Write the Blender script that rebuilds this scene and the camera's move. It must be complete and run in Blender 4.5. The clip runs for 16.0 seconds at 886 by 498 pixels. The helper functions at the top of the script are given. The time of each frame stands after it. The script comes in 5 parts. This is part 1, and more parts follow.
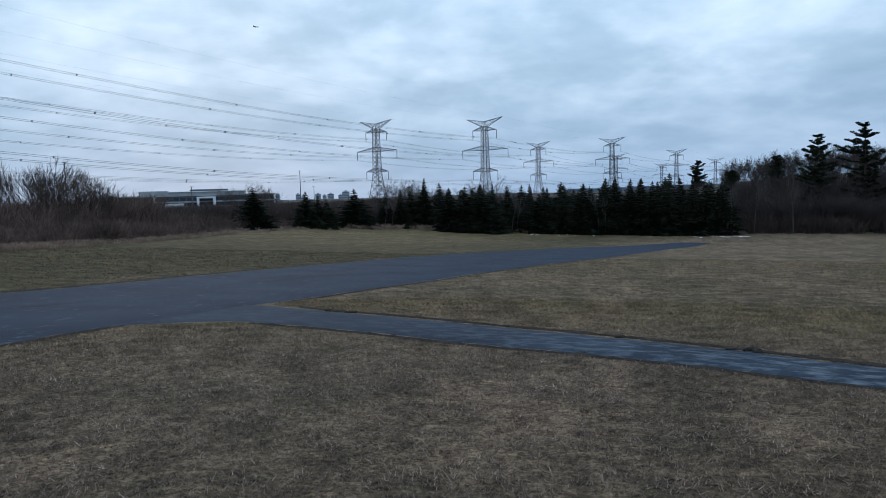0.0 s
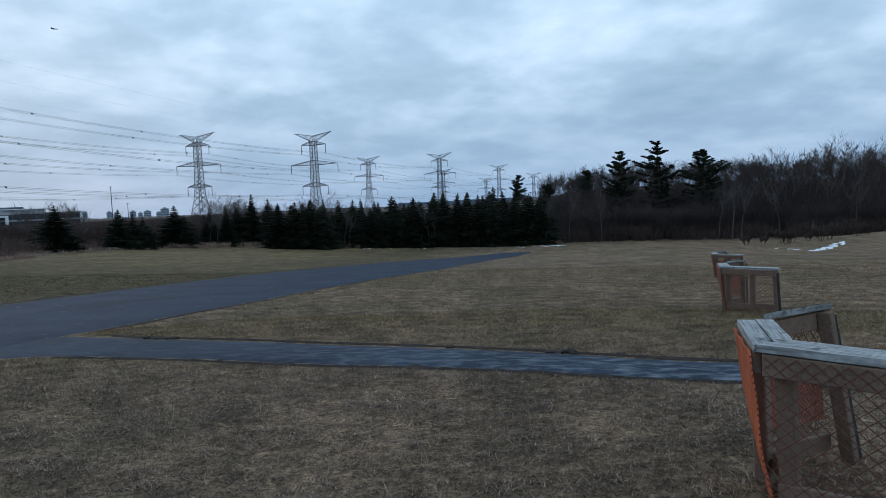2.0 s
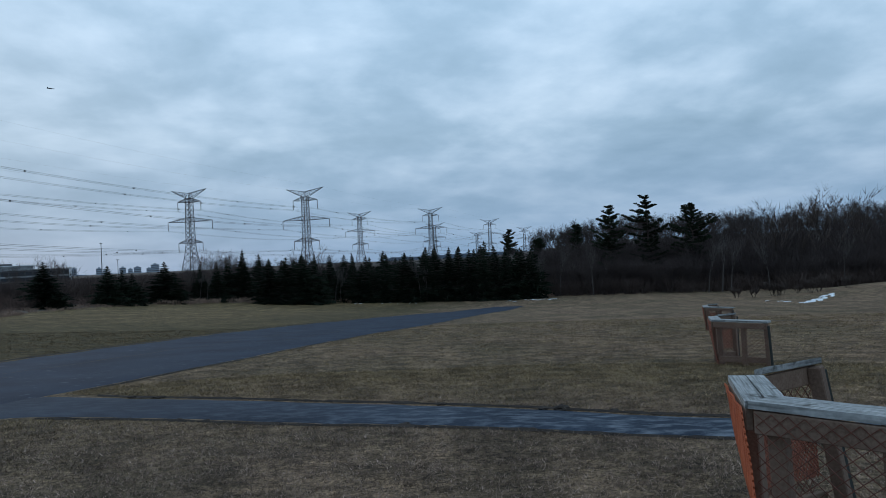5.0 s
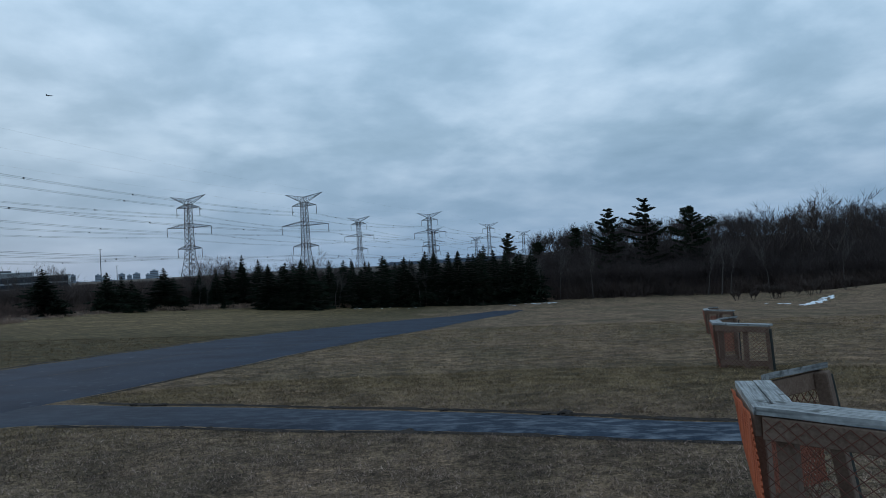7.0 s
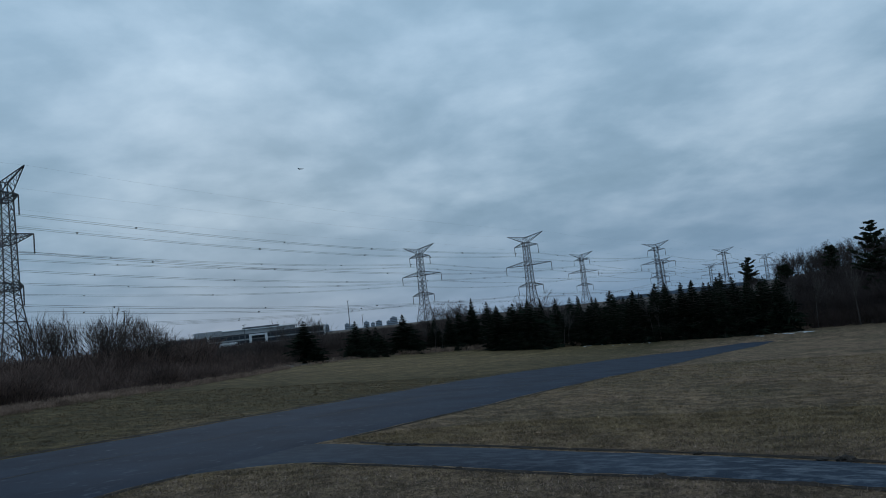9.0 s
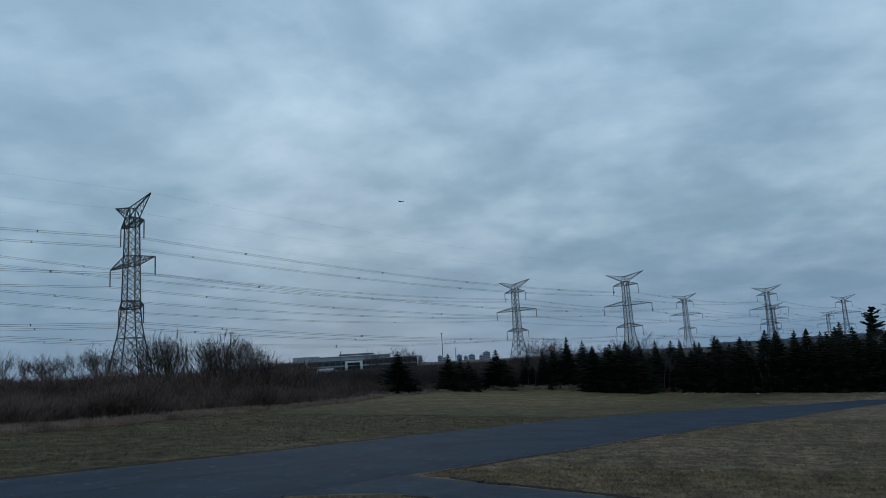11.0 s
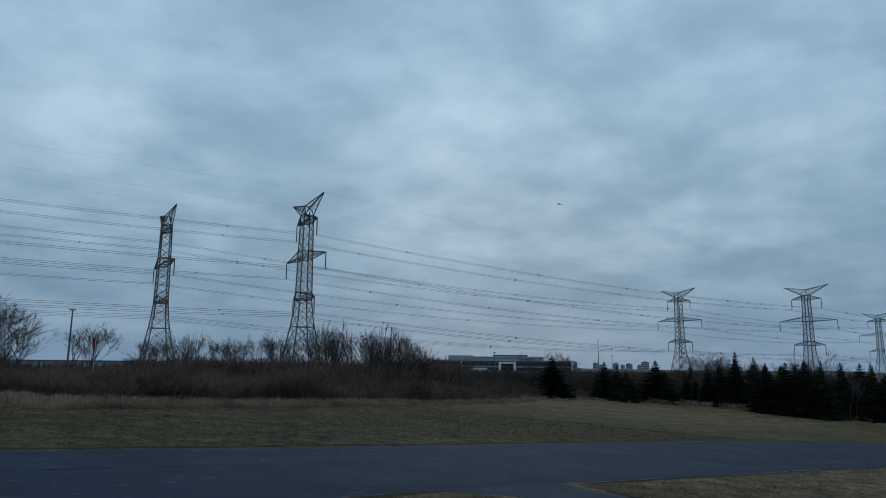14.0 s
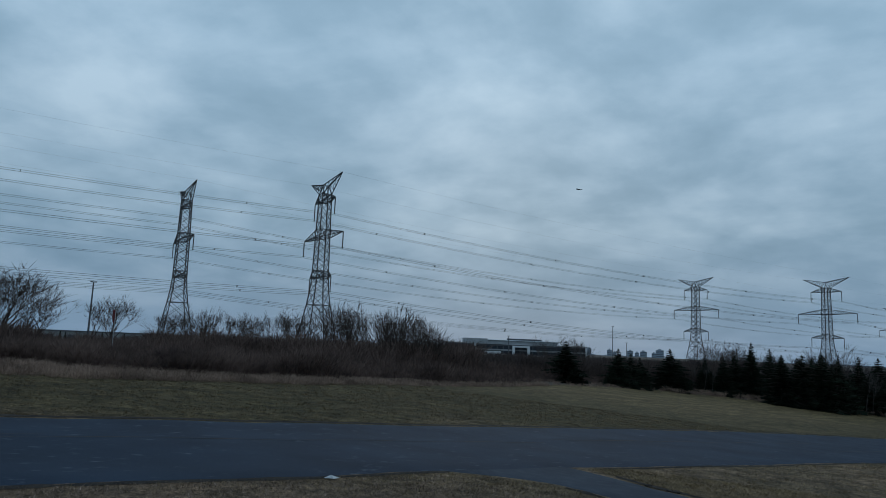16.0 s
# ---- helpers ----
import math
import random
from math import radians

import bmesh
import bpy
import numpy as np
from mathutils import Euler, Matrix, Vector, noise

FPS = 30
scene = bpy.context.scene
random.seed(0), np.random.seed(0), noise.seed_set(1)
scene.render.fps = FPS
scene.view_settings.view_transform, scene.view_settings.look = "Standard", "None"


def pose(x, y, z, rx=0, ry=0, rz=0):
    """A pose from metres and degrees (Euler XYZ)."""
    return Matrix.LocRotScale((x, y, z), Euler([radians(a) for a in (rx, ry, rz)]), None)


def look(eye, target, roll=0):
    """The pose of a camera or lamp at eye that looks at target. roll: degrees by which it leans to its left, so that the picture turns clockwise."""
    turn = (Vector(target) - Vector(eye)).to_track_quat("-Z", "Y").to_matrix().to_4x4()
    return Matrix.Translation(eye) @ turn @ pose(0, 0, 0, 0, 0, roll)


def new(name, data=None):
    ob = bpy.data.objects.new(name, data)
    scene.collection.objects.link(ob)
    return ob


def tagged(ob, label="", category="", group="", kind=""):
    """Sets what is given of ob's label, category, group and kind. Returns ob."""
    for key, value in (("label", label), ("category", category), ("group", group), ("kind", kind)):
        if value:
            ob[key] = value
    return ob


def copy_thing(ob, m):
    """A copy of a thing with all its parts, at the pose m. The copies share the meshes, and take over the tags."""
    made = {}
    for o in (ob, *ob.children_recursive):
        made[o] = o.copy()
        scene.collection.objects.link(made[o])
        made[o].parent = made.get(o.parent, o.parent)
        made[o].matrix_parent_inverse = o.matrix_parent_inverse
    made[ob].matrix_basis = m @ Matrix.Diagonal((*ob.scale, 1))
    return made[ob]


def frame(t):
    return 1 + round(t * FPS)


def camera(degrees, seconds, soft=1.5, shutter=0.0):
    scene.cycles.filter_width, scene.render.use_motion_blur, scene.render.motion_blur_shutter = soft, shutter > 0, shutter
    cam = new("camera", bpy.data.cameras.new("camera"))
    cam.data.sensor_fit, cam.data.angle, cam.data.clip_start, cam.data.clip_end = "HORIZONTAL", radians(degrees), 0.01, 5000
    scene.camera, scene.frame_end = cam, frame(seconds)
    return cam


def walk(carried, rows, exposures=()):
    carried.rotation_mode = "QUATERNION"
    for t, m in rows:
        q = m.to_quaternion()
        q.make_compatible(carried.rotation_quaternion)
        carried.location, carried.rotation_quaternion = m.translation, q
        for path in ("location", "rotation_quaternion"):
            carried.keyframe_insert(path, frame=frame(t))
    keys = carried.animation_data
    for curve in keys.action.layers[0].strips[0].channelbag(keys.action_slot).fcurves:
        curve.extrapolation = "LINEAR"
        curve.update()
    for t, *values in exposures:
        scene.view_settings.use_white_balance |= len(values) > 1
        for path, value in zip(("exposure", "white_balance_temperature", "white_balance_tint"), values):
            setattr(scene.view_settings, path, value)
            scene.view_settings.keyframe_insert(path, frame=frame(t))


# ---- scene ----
cam = camera(66.41, 16.0, soft=0.75)
PATH = [
    (0.0, pose(-0.050, 0.040, 1.750, 85.17, 1.67, -0.00)),
    (0.5, pose(-0.048, 0.040, 1.752, 85.10, 1.85, -5.49)),
    (1.0, pose(-0.044, 0.035, 1.760, 85.05, 1.88, -8.34)),
    (1.5, pose(-0.028, 0.023, 1.766, 85.67, 1.75, -10.31)),
    (2.0, pose(-0.018, 0.014, 1.780, 85.90, 2.31, -14.18)),
    (2.5, pose(-0.014, 0.012, 1.788, 86.87, 2.11, -14.64)),
    (3.0, pose(0.000, 0.000, 1.800, 88.14, 2.50, -14.72)),
    (3.5, pose(0.000, 0.000, 1.800, 88.61, 2.20, -14.77)),
    (4.0, pose(0.000, 0.000, 1.800, 88.81, 1.86, -14.33)),
    (4.5, pose(0.000, 0.000, 1.800, 90.22, 2.44, -14.74)),
    (7.0, pose(-0.045, 0.014, 1.822, 90.82, 3.01, -14.98)),
    (7.5, pose(-0.075, 0.016, 1.852, 93.38, 3.94, -10.24)),
    (8.0, pose(-0.115, 0.012, 1.872, 94.62, 4.67, -5.48)),
    (8.5, pose(-0.140, 0.008, 1.870, 94.85, 5.45, -2.10)),
    (9.0, pose(-0.170, 0.000, 1.855, 95.57, 6.25, 3.98)),
    (11.5, pose(-0.240, 0.000, 1.880, 99.73, 3.32, 13.82)),
    (12.0, pose(-0.260, 0.000, 1.890, 100.11, 3.77, 17.95)),
    (12.5, pose(-0.280, 0.000, 1.900, 100.60, 2.77, 24.53)),
    (13.0, pose(-0.290, 0.000, 1.900, 101.12, 0.17, 28.16)),
    (13.5, pose(-0.300, 0.000, 1.900, 99.95, -0.56, 27.82)),
    (14.0, pose(-0.300, 0.000, 1.905, 99.57, -0.62, 24.55)),
    (14.5, pose(-0.300, 0.000, 1.910, 99.52, -1.44, 24.66)),
    (15.0, pose(-0.310, 0.000, 1.910, 98.95, -1.77, 25.84)),
    (15.5, pose(-0.310, 0.000, 1.910, 98.80, -2.22, 26.10)),
    (16.0, pose(-0.300, 0.000, 1.905, 98.04, -2.34, 25.72)),
]
EXPOSE = [(0.0, 0.18, 6600, 11), (2.0, 0.12, 6570, 10), (3.0, 0.02, 6550, 10), (4.5, -0.12, 6500, 9), (7.0, -0.24, 6480, 8), (8.0, -0.46, 6450, 7), (9.0, -0.58, 6400, 6), (11.5, -0.62, 6380, 4), (16.0, -0.66, 6380, 4)]
walk(cam, PATH, EXPOSE)

# ---------------------------------------------------------------- world and light
def build_world():
    w = bpy.data.worlds.new("overcast_sky")
    scene.world = w
    w.use_nodes = True
    nt = w.node_tree
    nt.nodes.clear()
    N, L = nt.nodes.new, nt.links.new
    out = N("ShaderNodeOutputWorld")
    sky = N("ShaderNodeTexSky")
    sky.sky_type, sky.sun_disc = 'NISHITA', False
    sky.sun_elevation, sky.sun_rotation = radians(16), radians(-20)
    bg_sky = N("ShaderNodeBackground")
    bg_sky.inputs[1].default_value = 0.05
    L(sky.outputs[0], bg_sky.inputs[0])
    # a cloud deck: noise on a plane overhead
    tc = N("ShaderNodeTexCoord")
    sep = N("ShaderNodeSeparateXYZ")
    L(tc.outputs["Generated"], sep.inputs[0])
    zz = N("ShaderNodeMath"); zz.operation = 'MAXIMUM'; zz.inputs[1].default_value = 0.0
    L(sep.outputs[2], zz.inputs[0])
    za = N("ShaderNodeMath"); za.operation = 'ADD'; za.inputs[1].default_value = 0.26
    L(zz.outputs[0], za.inputs[0])
    dx = N("ShaderNodeMath"); dx.operation = 'DIVIDE'
    dy = N("ShaderNodeMath"); dy.operation = 'DIVIDE'
    L(sep.outputs[0], dx.inputs[0]); L(za.outputs[0], dx.inputs[1])
    L(sep.outputs[1], dy.inputs[0]); L(za.outputs[0], dy.inputs[1])
    comb = N("ShaderNodeCombineXYZ")
    L(dx.outputs[0], comb.inputs[0]); L(dy.outputs[0], comb.inputs[1])
    n1 = N("ShaderNodeTexNoise")
    n1.inputs["Scale"].default_value, n1.inputs["Detail"].default_value = 1.7, 8.0
    n1.inputs["Roughness"].default_value, n1.inputs["Distortion"].default_value = 0.54, 0.15
    L(comb.outputs[0], n1.inputs["Vector"])
    n2 = N("ShaderNodeTexNoise")
    n2.inputs["Scale"].default_value, n2.inputs["Detail"].default_value = 4.6, 6.0
    n2.inputs["Roughness"].default_value = 0.45
    L(comb.outputs[0], n2.inputs["Vector"])
    mixn = N("ShaderNodeMath"); mixn.operation = 'MULTIPLY_ADD'
    mixn.inputs[1].default_value = 0.36
    L(n2.outputs[0], mixn.inputs[0]); L(n1.outputs[0], mixn.inputs[2])
    ramp = N("ShaderNodeValToRGB")
    e = ramp.color_ramp.elements
    e[0].position, e[0].color = 0.46, (0.258, 0.395, 0.540, 1)
    e[1].position, e[1].color = 0.88, (0.55, 0.705, 0.88, 1)
    m1 = e.new(0.62); m1.color = (0.330, 0.480, 0.645, 1)
    m2 = e.new(0.73); m2.color = (0.42, 0.575, 0.75, 1)
    L(mixn.outputs[0], ramp.inputs[0])
    # paler strip of sky low over the horizon
    hz = N("ShaderNodeMapRange")
    hz.inputs[1].default_value, hz.inputs[2].default_value = 0.0, 0.17
    hz.inputs[3].default_value, hz.inputs[4].default_value = 0.70, 0.0
    L(zz.outputs[0], hz.inputs[0])
    mixh = N("ShaderNodeMix"); mixh.data_type = 'RGBA'
    mixh.inputs["B"].default_value = (0.225, 0.370, 0.590, 1)
    L(hz.outputs[0], mixh.inputs[0]); L(ramp.outputs[0], mixh.inputs["A"])
    bg_c = N("ShaderNodeBackground")
    # thinner, brighter cloud higher up
    lift = N("ShaderNodeMapRange")
    lift.inputs[1].default_value, lift.inputs[2].default_value = 0.08, 0.40
    lift.inputs[3].default_value, lift.inputs[4].default_value = 1.06, 1.46
    L(zz.outputs[0], lift.inputs[0]); L(lift.outputs[0], bg_c.inputs[1])
    L(mixh.outputs["Result"], bg_c.inputs[0])
    mx = N("ShaderNodeMixShader"); mx.inputs[0].default_value = 0.95
    L(bg_sky.outputs[0], mx.inputs[1]); L(bg_c.outputs[0], mx.inputs[2])
    L(mx.outputs[0], out.inputs[0])


build_world()
sun_data = bpy.data.lights.new("sun", 'SUN')
sun_data.energy, sun_data.angle, sun_data.color = 0.5, radians(25), (1.0, 0.95, 0.88)
sun = new("sun", sun_data)
sun.matrix_world = look((0, 0, 60), (20, -55, 40))

# ---------------------------------------------------------------- materials
def material(name, c1, c2, scale=4.0, rough=0.9, fine=40.0, bump=0.3, metal=0.0, low=0.35, high=0.65, stretch=None, spec=0.3, per_piece=0.0):
    """Two colours mixed by coarse and fine noise, with fine relief."""
    m = bpy.data.materials.new(name)
    m.use_nodes = True
    nt = m.node_tree
    N, L = nt.nodes.new, nt.links.new
    b = nt.nodes["Principled BSDF"]
    b.inputs["Roughness"].default_value, b.inputs["Metallic"].default_value = rough, metal
    b.inputs["Specular IOR Level"].default_value = spec
    tc = N("ShaderNodeTexCoord")
    vec = tc.outputs["Object"]
    if stretch:
        mp = N("ShaderNodeMapping")
        mp.inputs["Scale"].default_value = stretch
        L(vec, mp.inputs[0])
        vec = mp.outputs[0]
    a = N("ShaderNodeTexNoise"); a.inputs["Scale"].default_value = scale; a.inputs["Detail"].default_value = 5
    f = N("ShaderNodeTexNoise"); f.inputs["Scale"].default_value = fine; f.inputs["Detail"].default_value = 4
    L(vec, a.inputs["Vector"]); L(vec, f.inputs["Vector"])
    mixn = N("ShaderNodeMath"); mixn.operation = 'MULTIPLY_ADD'; mixn.inputs[1].default_value = 0.5
    half = N("ShaderNodeMath"); half.operation = 'MULTIPLY'; half.inputs[1].default_value = 0.5
    L(f.outputs[0], half.inputs[0]); L(a.outputs[0], mixn.inputs[0]); L(half.outputs[0], mixn.inputs[2])
    ramp = N("ShaderNodeValToRGB")
    ramp.color_ramp.elements[0].position, ramp.color_ramp.elements[0].color = low, (*c1, 1)
    ramp.color_ramp.elements[1].position, ramp.color_ramp.elements[1].color = high, (*c2, 1)
    L(mixn.outputs[0], ramp.inputs[0])
    col = ramp.outputs[0]
    if per_piece:
        oi = N("ShaderNodeObjectInfo")
        rg = N("ShaderNodeMapRange")
        rg.inputs[3].default_value, rg.inputs[4].default_value = 1 - per_piece, 1 + per_piece
        L(oi.outputs["Random"], rg.inputs[0])
        hv = N("ShaderNodeHueSaturation")
        L(rg.outputs[0], hv.inputs["Value"]); L(col, hv.inputs["Color"])
        col = hv.outputs[0]
    L(col, b.inputs["Base Color"])
    if bump:
        bp = N("ShaderNodeBump"); bp.inputs["Strength"].default_value = bump; bp.inputs["Distance"].default_value = 0.02
        L(mixn.outputs[0], bp.inputs["Height"]); L(bp.outputs[0], b.inputs["Normal"])
    return m


def board_material(name, angle):
    """Silvered timber whose grain runs along a board lying at that angle in plan."""
    m = material(name, (0.16, 0.17, 0.175), (0.36, 0.37, 0.37), 4, 0.85, 30, 0.0, low=0.30, high=0.70, per_piece=0.1)
    nt = m.node_tree
    N, L = nt.nodes.new, nt.links.new
    b = nt.nodes["Principled BSDF"]
    base = b.inputs["Base Color"].links[0].from_socket
    tc, rot, mp = N("ShaderNodeTexCoord"), N("ShaderNodeMapping"), N("ShaderNodeMapping")
    rot.inputs["Rotation"].default_value = (0, 0, -angle)
    mp.inputs["Scale"].default_value = (3.0, 75.0, 40.0)
    L(tc.outputs["Object"], rot.inputs[0]); L(rot.outputs[0], mp.inputs[0])
    n = N("ShaderNodeTexNoise"); n.inputs["Scale"].default_value, n.inputs["Detail"].default_value = 1.0, 5
    L(mp.outputs[0], n.inputs["Vector"])
    r = N("ShaderNodeValToRGB")
    r.color_ramp.elements[0].position, r.color_ramp.elements[0].color = 0.34, (0.55, 0.54, 0.53, 1)
    r.color_ramp.elements[1].position, r.color_ramp.elements[1].color = 0.58, (1.15, 1.15, 1.15, 1)
    L(n.outputs[0], r.inputs[0])
    k = N("ShaderNodeTexNoise"); k.inputs["Scale"].default_value, k.inputs["Detail"].default_value = 9.0, 3
    L(tc.outputs["Object"], k.inputs["Vector"])
    kr = N("ShaderNodeValToRGB")
    kr.color_ramp.elements[0].position, kr.color_ramp.elements[0].color = 0.30, (0.35, 0.34, 0.32, 1)
    kr.color_ramp.elements[1].position, kr.color_ramp.elements[1].color = 0.40, (1, 1, 1, 1)
    L(k.outputs[0], kr.inputs[0])
    x, y = N("ShaderNodeMix"), N("ShaderNodeMix")
    for q in (x, y):
        q.data_type, q.blend_type = 'RGBA', 'MULTIPLY'
        q.inputs[0].default_value = 1.0
    L(base, x.inputs["A"]); L(r.outputs[0], x.inputs["B"])
    L(x.outputs["Result"], y.inputs["A"]); L(kr.outputs[0], y.inputs["B"])
    L(y.outputs["Result"], b.inputs["Base Color"])
    bp = N("ShaderNodeBump"); bp.inputs["Strength"].default_value, bp.inputs["Distance"].default_value = 0.5, 0.004
    L(n.outputs[0], bp.inputs["Height"]); L(bp.outputs[0], b.inputs["Normal"])
    return m


def grass_material():
    """Winter turf: olive and straw patches of several sizes, worn bare spots, fine grain."""
    m = bpy.data.materials.new("winter_turf")
    m.use_nodes = True
    nt = m.node_tree
    N, L = nt.nodes.new, nt.links.new
    b = nt.nodes["Principled BSDF"]
    b.inputs["Roughness"].default_value, b.inputs["Specular IOR Level"].default_value = 0.95, 0.1
    tc = N("ShaderNodeTexCoord")

    def noise_at(scale, detail, rough=0.55, vec=tc.outputs["Object"]):
        n = N("ShaderNodeTexNoise")
        n.inputs["Scale"].default_value, n.inputs["Detail"].default_value, n.inputs["Roughness"].default_value = scale, detail, rough
        L(vec, n.inputs["Vector"])
        return n.outputs[0]

    def ramp(fac, p0, c0, p1, c1):
        r = N("ShaderNodeValToRGB")
        r.color_ramp.elements[0].position, r.color_ramp.elements[0].color = p0, (*c0, 1)
        r.color_ramp.elements[1].position, r.color_ramp.elements[1].color = p1, (*c1, 1)
        L(fac, r.inputs[0])
        return r.outputs[0]

    def mix(fac, a, bb, blend='MIX'):
        x = N("ShaderNodeMix"); x.data_type, x.blend_type = 'RGBA', blend
        if hasattr(fac, "links"):
            L(fac, x.inputs[0])
        else:
            x.inputs[0].default_value = fac
        L(a, x.inputs["A"]); L(bb, x.inputs["B"])
        return x.outputs["Result"]

    # mowing streaks run along the runway
    turn, mp = N("ShaderNodeMapping"), N("ShaderNodeMapping")
    turn.inputs["Rotation"].default_value = (0, 0, radians(22.4))
    mp.inputs["Scale"].default_value = (0.45, 0.09, 1)
    L(tc.outputs["Object"], turn.inputs[0]); L(turn.outputs[0], mp.inputs[0])
    broad = ramp(noise_at(0.11, 4), 0.38, GRASS_OLIVE, 0.62, GRASS_BROWN)
    streak = ramp(noise_at(1.0, 4, 0.6, mp.outputs[0]), 0.42, GRASS_OLIVE, 0.66, GRASS_STRAW)
    c = mix(0.42, broad, streak)
    sepv = N("ShaderNodeSeparateXYZ")
    mpv = N("ShaderNodeMapping")
    mpv.inputs["Rotation"].default_value = (0, 0, radians(22.4))
    L(tc.outputs["Object"], mpv.inputs[0]); L(mpv.outputs[0], sepv.inputs[0])
    wob = N("ShaderNodeMath"); wob.operation = 'MULTIPLY_ADD'; wob.inputs[1].default_value = 26.0
    L(noise_at(0.09, 3), wob.inputs[0]); L(sepv.outputs[0], wob.inputs[2])
    dry = N("ShaderNodeMapRange")
    dry.inputs[1].default_value, dry.inputs[2].default_value = -9.0, -24.0
    dry.inputs[3].default_value, dry.inputs[4].default_value = 0.0, 0.75
    L(wob.outputs[0], dry.inputs[0])
    dry2 = N("ShaderNodeMapRange")
    dry2.inputs[1].default_value, dry2.inputs[2].default_value = 36.0, 66.0
    L(sepv.outputs[1], dry2.inputs[0])
    dm = N("ShaderNodeMath"); dm.operation = 'MULTIPLY'
    L(dry.outputs[0], dm.inputs[0]); L(dry2.outputs[0], dm.inputs[1])
    green = N("ShaderNodeMapRange")
    green.inputs[1].default_value, green.inputs[2].default_value = 0.0, -7.0
    green.inputs[3].default_value, green.inputs[4].default_value = 0.0, 0.85
    L(wob.outputs[0], green.inputs[0])
    olive = ramp(noise_at(0.5, 5), 0.36, (0.050, 0.043, 0.021), 0.64, (0.090, 0.074, 0.038))
    c = mix(green.outputs[0], c, olive)
    straw = ramp(noise_at(1.0, 5, 0.6, mp.outputs[0]), 0.35, (0.098, 0.072, 0.038), 0.62, (0.185, 0.134, 0.074))
    c = mix(dm.outputs[0], c, straw)
    patch = ramp(noise_at(1.3, 5), 0.40, (0.62, 0.63, 0.62), 0.62, (1.24, 1.22, 1.16))
    c = mix(1.0, c, patch, 'MULTIPLY')
    clump = ramp(noise_at(5.5, 5, 0.65), 0.34, (0.42, 0.42, 0.42), 0.66, (1.55, 1.54, 1.50))
    c = mix(1.0, c, clump, 'MULTIPLY')
    grain = ramp(noise_at(19, 7, 0.8), 0.38, (0.22, 0.22, 0.21), 0.62, (1.75, 1.72, 1.66))
    c = mix(1.0, c, grain, 'MULTIPLY')
    L(c, b.inputs["Base Color"])
    bp = N("ShaderNodeBump"); bp.inputs["Strength"].default_value = 0.9; bp.inputs["Distance"].default_value = 0.08
    L(noise_at(22, 5, 0.7), bp.inputs["Height"]); L(bp.outputs[0], b.inputs["Normal"])
    return m


def blade_material(name, tint):
    """Dead and half-green blades, each of its own shade."""
    m = bpy.data.materials.new(name)
    m.use_nodes = True
    nt = m.node_tree
    N, L = nt.nodes.new, nt.links.new
    b = nt.nodes["Principled BSDF"]
    b.inputs["Roughness"].default_value, b.inputs["Specular IOR Level"].default_value = 0.9, 0.15
    geo = N("ShaderNodeNewGeometry")
    r = N("ShaderNodeValToRGB")
    e = r.color_ramp.elements
    e[0].position, e[0].color = 0.0, (0.085, 0.062, 0.043, 1)
    e[1].position, e[1].color = 1.0, (0.50, 0.37, 0.265, 1)
    for p, c in ((0.30, (0.15, 0.108, 0.068, 1)), (0.55, (0.225, 0.157, 0.110, 1)), (0.85, (0.33, 0.235, 0.165, 1))):
        e.new(p).color = c
    L(geo.outputs["Random Per Island"], r.inputs[0])
    tc, n = N("ShaderNodeTexCoord"), N("ShaderNodeTexNoise")
    n.inputs["Scale"].default_value, n.inputs["Detail"].default_value = 1.4, 4
    L(tc.outputs["Object"], n.inputs["Vector"])
    v = N("ShaderNodeMapRange")
    v.inputs[1].default_value, v.inputs[2].default_value, v.inputs[3].default_value, v.inputs[4].default_value = 0.36, 0.64, 0.62, 1.30
    L(n.outputs[0], v.inputs[0])
    hv = N("ShaderNodeHueSaturation")
    for k in e:
        k.color = (k.color[0] * tint[0], k.color[1] * tint[1], k.color[2] * tint[2], 1)
    L(v.outputs[0], hv.inputs["Value"]); L(r.outputs[0], hv.inputs["Color"]); L(hv.outputs[0], b.inputs["Base Color"])
    return m


